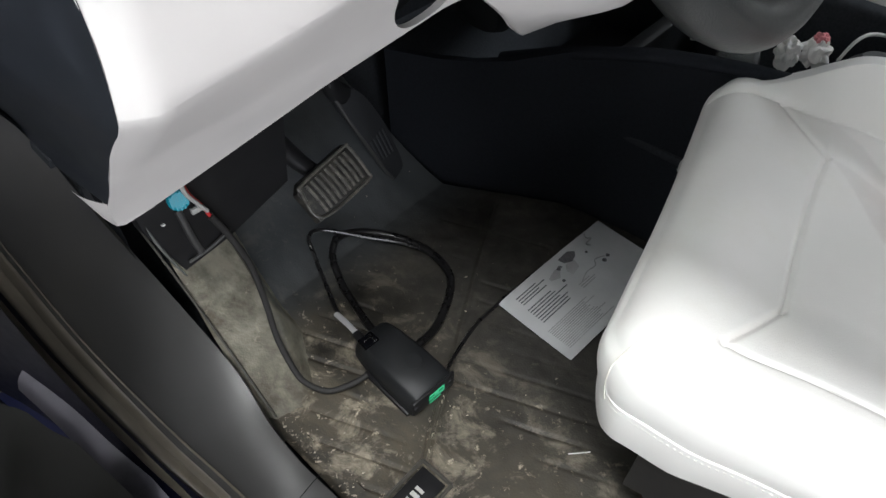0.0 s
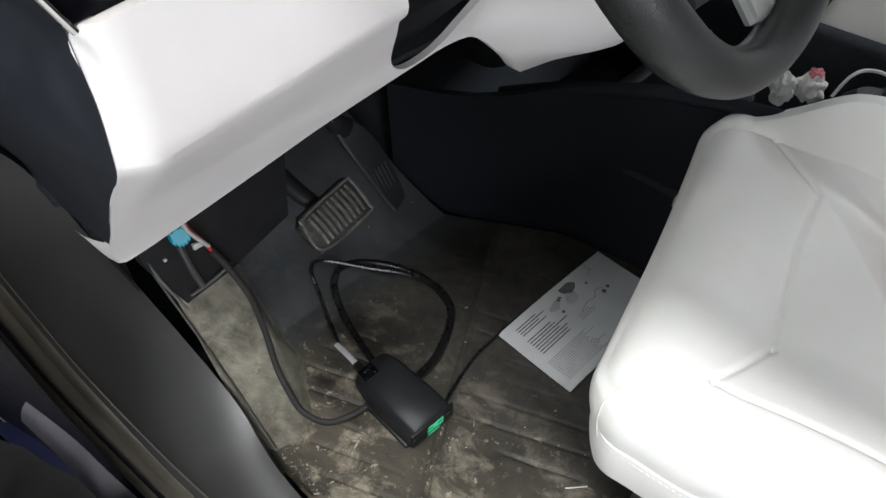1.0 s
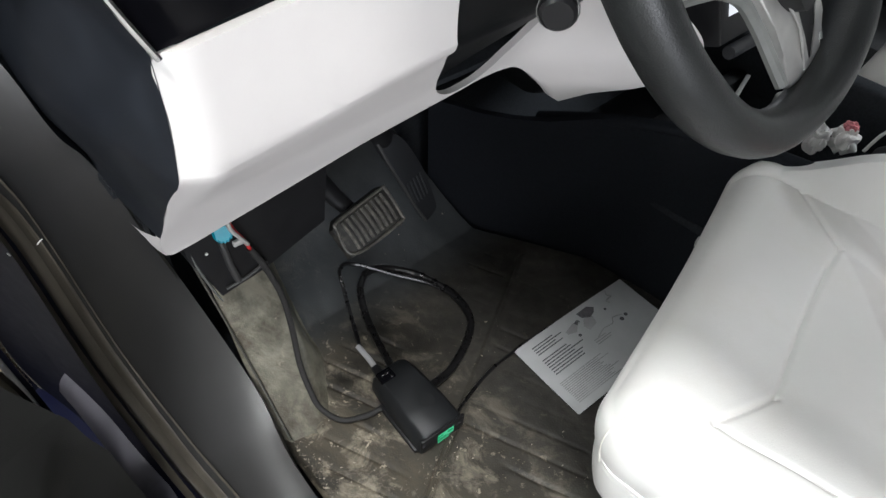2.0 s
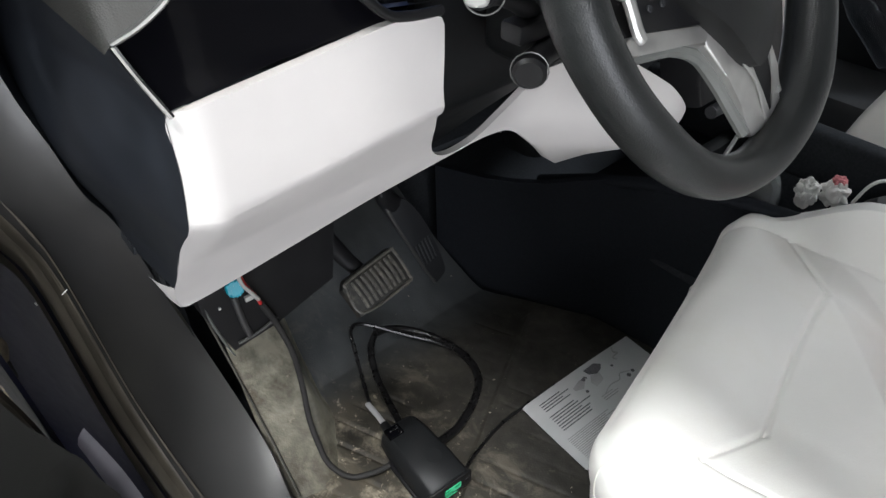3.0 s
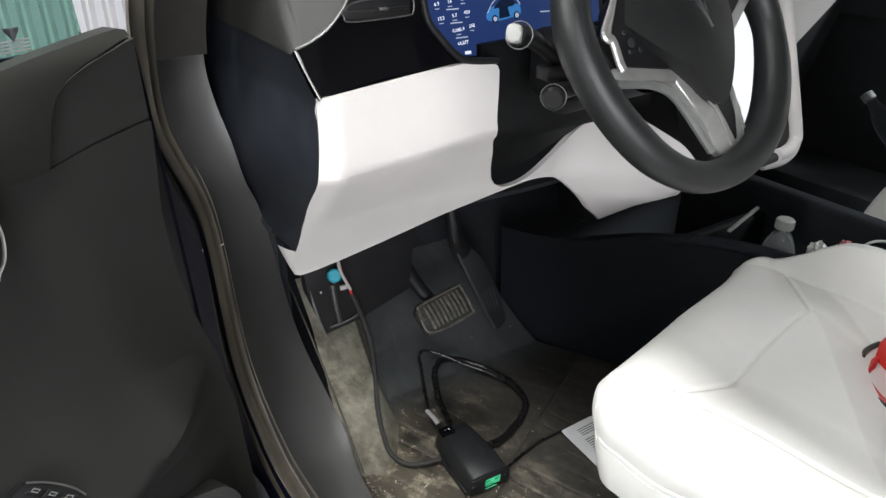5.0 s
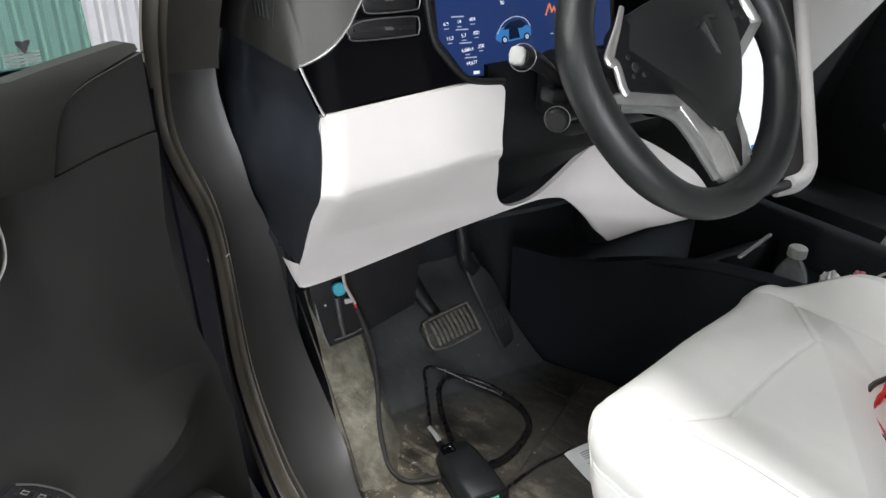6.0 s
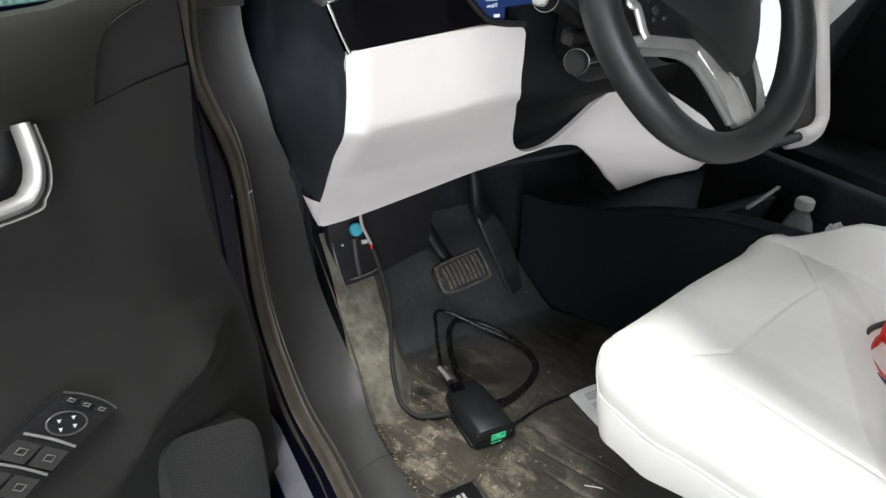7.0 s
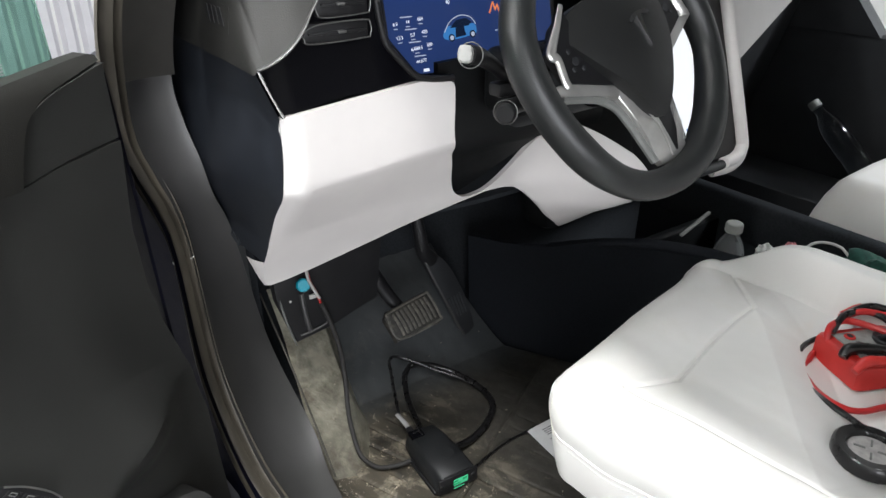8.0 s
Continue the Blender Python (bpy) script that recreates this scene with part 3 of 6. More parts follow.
for k in range(9):
    i = rng.randint(66, 76)
    q = mid[i].lerp(under[i], rng.uniform(0.3, 0.8)) + Vector((-0.001, -0.004, 0.003))
    part("pale_fleck", tube([q, q + Vector((0.001, 0.0, rng.uniform(0.0005, 0.002)))], 0.0005, 5, steps=1), LIGHT_PRINT, aperture)
part("trim_joint", tube([(0.262, 0.372, 0.0615), (0.240, 0.366, 0.0720), (0.212, 0.360, 0.0755), (0.185, 0.354, 0.0690)], 0.0006, 6), BLACK_PLASTIC, aperture)

# ---- floor mat ----


def mat_height(x, y):
    z = 0.0
    if y > 0.66:
        z += 1.15 * (y - 0.66) ** 1.25
    along = (x + 0.41 * y) / 0.042
    rib_ = abs(along % 1.0 - 0.5) * 2
    groove = max(0.0, 1.0 - rib_ / 0.26)
    ribs = -0.0042 * (1.0 if x < 0.50 else max(0.35, 1 - (x - 0.50) / 0.12)) * groove * groove * (3 - 2 * groove) * max(0.0, min(1.0, 0.30 + 2.6 * noise.noise((x * 8, y * 8, 5))))
    # cross ridge that divides the two fields of ribs
    side = (x - 0.369) * (0.385 - 0.30) - (y - 0.30) * (0.527 - 0.369)
    off = abs(side) / 0.18
    field = 1.0 if (y < 0.60 and off > 0.012 and 0.30 < x < 0.82 and y > -0.25) else 0.0
    z += ribs * field
    if off < 0.006 and y < 0.55:
        z += 0.004 * (1 - off / 0.006)
    z += 0.0012 * noise.noise((x * 40, y * 40, 0)) + 0.0025 * noise.noise((x * 9, y * 9, 3))
    return z


def mat_left(y):
    return lerp(y, [-0.4, 0.0, 0.33, 0.39, 0.48, 0.62, 0.77, 0.9], [0.270, 0.270, 0.267, 0.270, 0.272, 0.296, 0.328, 0.345])


def mat_right(y):
    return lerp(y, [-0.4, 0.30, 0.46, 0.56, 0.66, 0.9], [0.955, 0.955, 0.925, 0.872, 0.815, 0.76])


def mat_point(u, v):
    y = -0.40 + 1.37 * v
    l, r = mat_left(y), mat_right(y)
    x = l + (r - l) * u
    edge = x - l
    lip = 0.006 * max(0, 1 - edge / 0.010)
    return (x, y, mat_height(x, y) + lip)


floor_mat = thing("floor_mat", "dirty ribbed black rubber floor mat with dried mud", "floor mat")
part("mat_sheet", sheet(mat_point, 290, 500), MAT_RUBBER, floor_mat)
part("mat_ridge", tube([(0.376, 0.306, 0.002), (0.41, 0.326, 0.003), (0.45, 0.347, 0.003), (0.50, 0.374, 0.002)], 0.0034, 8), MAT_RUBBER, floor_mat)
part("mat_ridge", tube([(0.381, 0.299, 0.002), (0.415, 0.319, 0.003), (0.455, 0.340, 0.003), (0.505, 0.367, 0.002)], 0.0022, 8), MAT_RUBBER, floor_mat)
badge = part("badge_recess", plate([(0.312, 0.262), (0.372, 0.262), (0.372, 0.302), (0.312, 0.302)], lambda a, b, d: (a, b, 0.0075 - d), 0.005, 0.001), BLACK_PLASTIC, floor_mat, "black moulded badge with plain pale marks")
for k, (w, g) in enumerate(((0.012, 0), (0.008, 0.014), (0.006, 0.024))):
    part("badge_mark", box((0.318 + g, 0.276, 0.0076), (0.318 + g + w * 0.8, 0.289, 0.0082)), LIGHT_PRINT, badge)
for p, q in (((0.306, 0.256), (0.378, 0.256)), ((0.378, 0.256), (0.378, 0.308)), ((0.378, 0.308), (0.306, 0.308)), ((0.306, 0.308), (0.306, 0.256))):
    part("badge_rim", tube([(*p, 0.006), ((p[0] + q[0]) / 2, (p[1] + q[1]) / 2, 0.006), (*q, 0.006)], 0.003, 6, steps=2), MAT_LIP, floor_mat)

rng = random.Random(5)
mud = bmesh.new()
for k in range(520):
    if k < 50:
        x, y = 0.312 + rng.gauss(0, 0.010), 0.535 + rng.gauss(0, 0.022)
    elif k < 230:
        y = rng.uniform(0.26, 0.58) if k % 3 else rng.gauss(0.46, 0.03)
        x = mat_left(y) + 0.008 + abs(rng.gauss(0, 0.018))
    elif k < 310:
        along = rng.uniform(-0.15, 1.0)
        x, y = 0.376 + 0.124 * along + rng.gauss(0, 0.006), 0.302 + 0.068 * along + rng.gauss(0, 0.006)
    else:
        x, y = rng.uniform(0.32, 0.80), rng.uniform(0.15, 0.72)
        if noise.noise((x * 7, y * 7, 9)) < 0.02:
            continue
    r = rng.uniform(0.0004, 0.0024) if k < 50 else 0.0003 + 0.0019 * rng.random() ** 4 if k < 310 else 0.0004 + 0.0016 * rng.random() ** 3
    z = mat_height(x, y)
    n = 7
    spin = rng.uniform(0, 3)
    long_ = rng.uniform(1, 2.6)
    pts = []
    for j in range(n):
        a = 2 * math.pi * j / n
        rr = r * rng.uniform(0.5, 1.2)
        px_, py_ = rr * math.cos(a) * long_, rr * math.sin(a)
        pts.append((x + px_ * math.cos(spin) - py_ * math.sin(spin), y + px_ * math.sin(spin) + py_ * math.cos(spin)))
    top = mud.verts.new((x, y, z + r * 0.35 + 0.0006))
    ring = [mud.verts.new((*p, z - 0.0002)) for p in pts]
    for j in range(n):
        mud.faces.new((ring[j], ring[(j + 1) % n], top))
tagged(part("dried_mud", mud, MUD), "pale crumbs of dried mud on the floor mat", "mud", kind="stuff")

# footrest, the mat's raised left end
footrest = thing("footrest", "pale grey-green rubber footrest beside the sill", "footrest")


def rest_point(u, v):
    """A ramp beside the sill whose inner edge sinks into the mat."""
    y = 0.47 + 0.39 * v
    left, right = mat_left(y) - 0.008 - 0.04 * max(0, y - 0.60), lerp(y, [0.47, 0.60, 0.80, 0.86], [0.345, 0.415, 0.440, 0.445])
    x = left + (right - left) * u
    ramp = 0.62 * max(0.0, y - 0.50) ** 1.05 + lerp(y, [0.47, 0.54], [-0.004, 0.005])
    fade = min(1.0, (1 - u) / 0.30)
    fade = fade * fade * (3 - 2 * fade)
    base = mat_height(x, y) - 0.003
    return (x, y, base + (ramp - base) * fade + 0.001 * noise.noise((x * 30, y * 30, 1)))


part("rest_plate", sheet(rest_point, 24, 50), FOOTREST, footrest)

part("edge_lip", tube([(0.284, 0.50, 0.012), (0.292, 0.60, 0.072), (0.297, 0.72, 0.150), (0.300, 0.84, 0.225)], 0.0018, 8), MAT_LIP, footrest, "pale raised rubber lip")

# ---- pedals ----
brake = thing("brake_pedal", "black brake pedal with a worn ribbed rubber pad", "pedal")
PAD = Matrix.Translation((0.558, 0.664, 0.170)) @ Matrix.Rotation(radians(6.4), 4, "Z") @ Matrix.Rotation(radians(-5.9), 4, "Y") @ Matrix.Rotation(radians(-43.9), 4, "X")


def on_pad(a, b, d):
    return PAD @ Vector((0.94 * a, -d, 0.84 * b - 0.002))


pad = part("pad", plate([(-0.066, -0.034), (0.050, -0.045), (0.064, -0.030), (0.066, 0.032), (0.052, 0.044), (-0.052, 0.044), (-0.066, 0.030)], lambda a, b, d: on_pad(a, b, 0.006 - d), 0.016, 0.003), PEDAL_RUBBER, brake, "worn ribbed rubber pad")
part("pad_rim", tube([on_pad(a, b, 0.007) for a, b in ((-0.058, -0.030), (0.046, -0.038), (0.058, -0.026), (0.059, 0.030), (0.048, 0.038), (-0.048, 0.038), (-0.059, 0.027))], 0.0026, 8, closed=True), PEDAL_RIB, pad)
for k in range(9):
    a = -0.045 + 0.0113 * k
    part("pad_rib", tube([on_pad(a, -0.028, 0.007), on_pad(a + 0.001, 0, 0.0085), on_pad(a, 0.031, 0.007)], 0.0028, 8, steps=3), PEDAL_RIB, pad)
part("arm", tube([(0.556, 0.690, 0.165), (0.530, 0.715, 0.205), (0.500, 0.735, 0.270), (0.480, 0.755, 0.340), (0.470, 0.775, 0.46)], [0.014, 0.017, 0.019, 0.020, 0.022], 12, flat=0.8), PEDAL_STEEL, brake, "dull black pedal arm")
accel = thing("accelerator_pedal", "long black plastic accelerator pedal", "pedal")
accel_y = lambda x, z: 0.702 + 0.22 * (z - 0.05) + 0.25 * max(0.0, x - 0.68)
apad = part("pad", curved_plate(run([(0.640, 0.245), (0.648, 0.215), (0.664, 0.180), (0.690, 0.120), (0.712, 0.070), (0.726, 0.040), (0.740, 0.030), (0.762, 0.034), (0.768, 0.048), (0.758, 0.090), (0.742, 0.140), (0.716, 0.195), (0.690, 0.232), (0.664, 0.252)], 3), lambda a, b, d: (a, accel_y(a, b) + d, b), 0.014, [0.05 + 0.02 * k for k in range(10)], [0.68, 0.70, 0.73]), BLACK_VINYL, accel, "ridged black pedal face")
part("pad_edge", tube([(x, accel_y(x, z) - 0.001, z) for x, z in ((0.640, 0.245), (0.664, 0.180), (0.690, 0.120), (0.712, 0.070), (0.730, 0.036))], 0.0032, 8), GREY_TRIM, apad)
for k in range(5):
    x = 0.693 + 0.0095 * k
    part("pad_rib", tube([(x + 0.010 * j, accel_y(x + 0.010 * j, z) - 0.0006, z) for j, z in ((1.6, 0.085), (0.8, 0.112), (0, 0.138))], 0.0022, 6, steps=2), BLACK_VINYL, apad)
part("arm", tube([(0.662, 0.755, 0.235), (0.640, 0.748, 0.265), (0.632, 0.750, 0.310), (0.630, 0.765, 0.360), (0.629, 0.790, 0.44)], [0.020, 0.016, 0.014, 0.013, 0.013], 10), PEDAL_STEEL, accel)
part("arm_edge", tube([(0.640, 0.744, 0.250), (0.625, 0.734, 0.285), (0.619, 0.735, 0.325), (0.617, 0.750, 0.37), (0.616, 0.775, 0.44)], 0.0022, 6), GREY_TRIM, accel)

# ---- dashboard ----
ZS = [0.30, 0.35, 0.41, 0.46, 0.514, 0.56, 0.60, 0.613, 0.63, 0.66, 0.708, 0.74, 0.9]
YS = [0.566, 0.563, 0.551, 0.522, 0.483, 0.440, 0.402, 0.394, 0.3935, 0.394, 0.395, 0.396, 0.40]


def dash_y(z):
    return lerp(z, ZS, YS)


dashboard = thing("dashboard", "white and black car dashboard with a lit display", "dashboard")
CREASE = lambda x: 0.609 + 0.028 * (x - 0.21) / 0.24


def dash_face(x, z, d):
    zz = z - (CREASE(x) - 0.613) * max(0.0, 1 - abs(z - 0.613) / 0.12)
    y = dash_y(zz) + d
    left = max(0.0, 0.226 - x) * min(1.0, max(0.0, (z - 0.48) / 0.10))
    q = min(1.0, max(0.0, (x - 0.66) / 0.18))
    y -= q * q * (3 - 2 * q) * lerp(z, [0.30, 0.352, 0.40, 0.453, 0.52, 0.565, 0.62, 0.70], [0.0, 0.02, 0.075, 0.135, 0.14, 0.125, 0.09, 0.05])
    return (x, y + 0.7 * left, z)


lower_outline = (run([(0.216, 0.7085), (0.2085, 0.700), (0.2095, 0.664), (0.2082, 0.640), (0.2058, 0.612), (0.2048, 0.585), (0.2054, 0.558), (0.2090, 0.520), (0.2095, 0.490), (0.2082, 0.464)])
                 + run([(0.2095, 0.445), (0.213, 0.425), (0.219, 0.4075), (0.235, 0.4055), (0.28, 0.412), (0.369, 0.436), (0.461, 0.463), (0.500, 0.473), (0.557, 0.487), (0.608, 0.497), (0.656, 0.493), (0.690, 0.477), (0.727, 0.443), (0.768, 0.403), (0.836, 0.3535)])
                 + run([(0.842, 0.354), (0.846, 0.375), (0.853, 0.410), (0.863, 0.453), (0.861, 0.490), (0.846, 0.525), (0.818, 0.555), (0.798, 0.572), (0.754, 0.602), (0.712, 0.620), (0.690, 0.610), (0.664, 0.590), (0.648, 0.566), (0.637, 0.545), (0.622, 0.522), (0.604, 0.506), (0.585, 0.498), (0.558, 0.4965), (0.533, 0.510), (0.510, 0.540), (0.486, 0.586), (0.469, 0.614), (0.4585, 0.645), (0.4590, 0.685), (0.459, 0.714)]) + [(0.456, 0.7205), (0.450, 0.7235), (0.425, 0.7265), (0.400, 0.7280)])
lower = part("lower_panel", curved_plate(lower_outline, dash_face, 0.010, [0.36 + 0.012 * k for k in range(31)], [0.21, 0.218, 0.226, 0.24] + [0.265 + 0.02 * k for k in range(20)] + [0.66 + 0.012 * k for k in range(17)], folds=[((0.20, 0.6078), (0.52, 0.6452))]), WHITE_VINYL, dashboard, "white moulded knee panel")
front_edge = spline([dash_face(x, z, 0.0) for x, z in ((0.2082, 0.464), (0.2095, 0.445), (0.213, 0.425), (0.219, 0.4075))], 5)
back_edge = spline([(0.197, 0.563, 0.4595), (0.2035, 0.5625, 0.440), (0.2105, 0.561, 0.421), (0.219, 0.559, 0.4050)], 5)
part("panel_return", skin_part([[p.lerp(q, k / 6) + Vector((-0.0025 * math.sin(math.pi * k / 6), 0, 0)) for p, q in zip(front_edge, back_edge)] for k in range(7)]), WHITE_VINYL, lower)
edge_x = lambda z: lerp(z, [0.44, 0.474, 0.50, 0.558, 0.612, 0.642, 0.677, 0.708, 0.765, 0.81], [0.2095, 0.2086, 0.2095, 0.2054, 0.2058, 0.2082, 0.2095, 0.2095, 0.186, 0.205])
edge_y = lambda z: dash_face(edge_x(z), z, 0.0)[1] if z < 0.709 else 0.41


def cap_point(u, v):
    """The cap leaves the knee panel's edge and swells outwards towards the front."""
    z = 0.462 + 0.306 * v
    y0 = max(edge_y(z), 0.500 + 0.8 * max(0, 0.474 - z)) if z < 0.476 else edge_y(z)
    y = y0 - 0.0006 + (0.95 - y0) * u ** 1.6
    q = min(1.0, (y - y0) / 0.40)
    return (edge_x(z) - 0.0008 - 0.055 * math.sin(math.pi / 2 * q) * math.sin(math.pi * min(1, max(0.10, v))), y, z)


part("end_cap", sheet(cap_point, 30, 30), NAVY_CAP, dashboard, "smooth blue-black end cap")
# gloss fascia with air vents
fascia = part("fascia", curved_plate([(0.190, 0.762), (0.211, 0.709), (0.30, 0.722), (0.395, 0.728), (0.452, 0.724), (0.395, 0.734), (0.366, 0.763), (0.349, 0.790), (0.336, 0.86), (0.29, 0.86), (0.262, 0.832), (0.240, 0.797)], lambda a, b, d: (a, 0.404 + d, b), 0.012, [0.73, 0.76, 0.79, 0.82], [0.25, 0.3, 0.36, 0.42]), GLOSS_BLACK, dashboard, "gloss black fascia strip")
part("bezel_side", skin_part([[(0.338, 0.412, 0.86), (0.351, 0.412, 0.790), (0.368, 0.412, 0.765), (0.397, 0.412, 0.736), (0.460, 0.412, 0.729)], [(0.395, 0.515, 0.88), (0.402, 0.515, 0.765), (0.424, 0.515, 0.728), (0.447, 0.515, 0.700), (0.53, 0.515, 0.690)]]), BLACK_PLASTIC, dashboard)
part("bezel_lip", tube([(0.338, 0.402, 0.862), (0.352, 0.402, 0.790), (0.369, 0.400, 0.764), (0.397, 0.398, 0.737), (0.420, 0.396, 0.730), (0.456, 0.396, 0.727)], 0.0045, 10), BLACK_PLASTIC, dashboard)
part("fascia_trim", tube([(0.1865, 0.398, 0.765), (0.196, 0.3965, 0.741), (0.2105, 0.396, 0.709)], 0.0024, 8), CHROME, dashboard, "thin chrome strip")
part("pad_trim", tube([(0.186, 0.398, 0.766), (0.205, 0.397, 0.773), (0.226, 0.396, 0.786), (0.244, 0.395, 0.806), (0.258, 0.395, 0.829), (0.285, 0.396, 0.862), (0.36, 0.40, 0.885)], [0.0036, 0.0036, 0.0034, 0.0030, 0.0026, 0.0024, 0.0024], 8, flat=0.6), DULL_METAL, dashboard, "satin silver trim strip")
for z0, z1, xa in ((0.789, 0.812, 0.244), (0.817, 0.846, 0.262)):
    vent = part("air_vent", box((xa, 0.398, z0), (0.330, 0.420, z1), 0.004), BLACK_PLASTIC, dashboard, "air vent with a chrome edge")
    part("vent_rim", tube([(xa + 0.01, 0.396, z0), (0.322, 0.396, z0 + 0.002), (0.331, 0.396, z0 + 0.006), (0.331, 0.396, z1 - 0.005), (0.322, 0.396, z1), (xa + 0.02, 0.396, z1 - 0.002), (xa, 0.396, z1 - 0.010), (xa, 0.396, z0 + 0.006)], 0.0008, 8, closed=True), DULL_METAL, vent)
    part("vent_vane", box((xa + 0.006, 0.3945, (z0 + z1) / 2 - 0.002), (0.326, 0.41, (z0 + z1) / 2 + 0.001), 0.0006), BLACK_PLASTIC, vent)
    part("vent_tab", box((0.287, 0.392, (z0 + z1) / 2 - 0.0015), (0.297, 0.398, (z0 + z1) / 2 + 0.0015), 0.0006), DULL_METAL, vent)
# upper pad: leather over the top, falling to the left end
def pad_point(u, v):
    side, k = min(1.0, u / 0.25), max(0.0, (u - 0.25) / 0.75)
    top = 0.842 + 0.034 * math.sin(math.pi / 2 * min(1.0, v * 1.15))
    x = 0.1805 + 0.014 * side ** 2 + 0.012 * math.sin(math.pi * v) * side + 1.5 * k ** 1.8
    z = 0.763 + (top - 0.763) * math.sin(0.85 * math.pi / 2 * side) / math.sin(0.85 * math.pi / 2) + 0.05 * (1 - math.exp(-6 * k))
    strip = lerp(x, [0.1805, 0.186, 0.205, 0.226, 0.244, 0.258, 0.285, 0.36, 0.6, 1.7], [0.761, 0.766, 0.773, 0.786, 0.806, 0.829, 0.862, 0.885, 0.895, 0.90])
    q = math.sin(math.pi / 2 * min(1.0, v / 0.24))
    return (x, 0.397 + 0.50 * v, strip + (z - strip) * q)


def pad_x(y, z):
    """How far out the pad's side stands at a height."""
    line_ = [pad_point(0.25 * k / 40, (y - 0.397) / 0.50) for k in range(41)]
    return lerp(z, [p[2] for p in line_], [p[0] for p in line_])


part("upper_pad", sheet(pad_point, 90, 40), DASH_LEATHER, dashboard, "dark grey leather-grained dash pad")
grille = part("defrost_grille", curved_plate([(0.474, 0.795), (0.566, 0.799), (0.562, 0.829), (0.480, 0.825)], lambda a, b, d: (pad_x(a, b) - 0.0003 + d, a, b), 0.004, [0.805, 0.815], [0.50, 0.52, 0.54]), DASH_LEATHER, dashboard)
for k in range(4):
    y = 0.496 + 0.0165 * k
    part("slot", curved_plate([(y - 0.008, 0.803), (y + 0.001, 0.803), (y + 0.018, 0.822), (y + 0.009, 0.822)], lambda a, b, d: (pad_x(a, b) - 0.0012 + d, a, b), 0.002, [0.808, 0.815]), BLACK_PLASTIC, grille)
# instrument display
display = thing("instrument_display", "lit blue instrument display in a black bezel", "display")
SCR = Matrix.Translation((0.570, 0.515, 0.790)) @ Matrix.Rotation(radians(-14), 4, "X")


def on_scr(a, b, d):
    return SCR @ Vector((a, d, b))


part("bezel", plate([(-0.176, 0.095), (-0.166, -0.026), (-0.122, -0.092), (-0.095, -0.100), (0.15, -0.102), (0.178, -0.06), (0.178, 0.095)], lambda a, b, d: on_scr(a, b, d - 0.004), 0.05, 0.008, 3), BLACK_PLASTIC, display)
part("bezel_hood", tube([on_scr(-0.168, 0.095, -0.006), on_scr(-0.158, -0.028, -0.006), on_scr(-0.116, -0.084, -0.008), on_scr(-0.09, -0.091, -0.008), on_scr(0.14, -0.093, -0.008)], 0.007, 10), BLACK_PLASTIC, display)
screen = part("screen", plate([(-0.150, 0.085), (-0.149, -0.027), (-0.112, -0.075), (-0.104, -0.0805), (0.145, -0.0805), (0.163, -0.05), (0.163, 0.085)], lambda a, b, d: on_scr(a, b, d - 0.0055), 0.001), SCREEN_BLUE, display, "lit dark blue screen")
FACE = SCR @ Matrix.Translation((0, -0.0068, 0)) @ Matrix.Rotation(radians(90), 4, "X")


def screen_bar(name, a, b, half, high, mat_):
    part(name, plate([(-half, -high), (half, -high), (half, high), (-half, high)], lambda p, q, d: FACE @ Vector((a + p, b + q, -d)), 0.0003), mat_, screen)


for w, a, b in (("6.9", -0.1368, -0.0085), ("14", -0.1158, -0.0065), ("404", -0.0941, -0.0040), ("13.3", -0.1326, -0.0275), ("5.7", -0.1100, -0.0248), ("420", -0.0893, -0.0222), ("6,680.4", -0.1060, -0.0440), ("358", -0.0833, -0.0405), ("44,677", -0.1008, -0.0620)):
    writing(w, 0.0068, FACE @ Matrix.Translation((a, b, 0)) @ Matrix.Rotation(radians(5), 4, "Z"), SCREEN_WHITE, screen)
    if w != "44,677":
        screen_bar("caption_bar", a, b - 0.0062, 0.0035, 0.0006, CAPTION)
for a, b in ((-0.1176, 0.0005), (-0.1120, -0.0165), (-0.1080, -0.0345), (-0.1015, -0.0545)):
    screen_bar("title_bar", a, b, 0.010, 0.0008, CAPTION)
writing("90", 0.0070, FACE @ Matrix.Translation((-0.042, 0.016, 0)), SCREEN_WHITE, screen)
screen_bar("status_bar", -0.094, -0.0755, 0.0050, 0.0022, SCREEN_WHITE)
screen_bar("status_bar", -0.074, -0.0735, 0.0032, 0.0020, SCREEN_WHITE)
screen_bar("graph_bar", 0.052, -0.030, 0.010, 0.0008, CAPTION)
# picture of a small blue car on the screen, flat


def on_pic(a, b, d):
    return FACE @ Vector((0.76 * a - 0.018, 0.78 * b - 0.036 + 0.05 * a, d))


part("car_picture", plate([(-0.050, 0.006), (-0.048, 0.018), (-0.036, 0.026), (-0.016, 0.024), (0.014, 0.024), (0.028, 0.022), (0.031, 0.008), (0.02, 0.003), (-0.03, 0.000)], lambda a, b, d: on_pic(a, b, 0.0002 - d), 0.0004, steps=4), SCREEN_CAR, screen)
part("car_roof_line", tube([on_pic(a, b, 0.0006) for a, b in ((-0.048, 0.016), (-0.032, 0.034), (-0.006, 0.042), (0.018, 0.036), (0.030, 0.022))], 0.0007, 6), CAPTION, screen)
part("car_window", plate([(-0.034, 0.022), (-0.018, 0.034), (0.006, 0.036), (0.020, 0.027), (0.012, 0.021)], lambda a, b, d: on_pic(a, b, 0.0006 - d), 0.0004), SCREEN_DARK, screen)
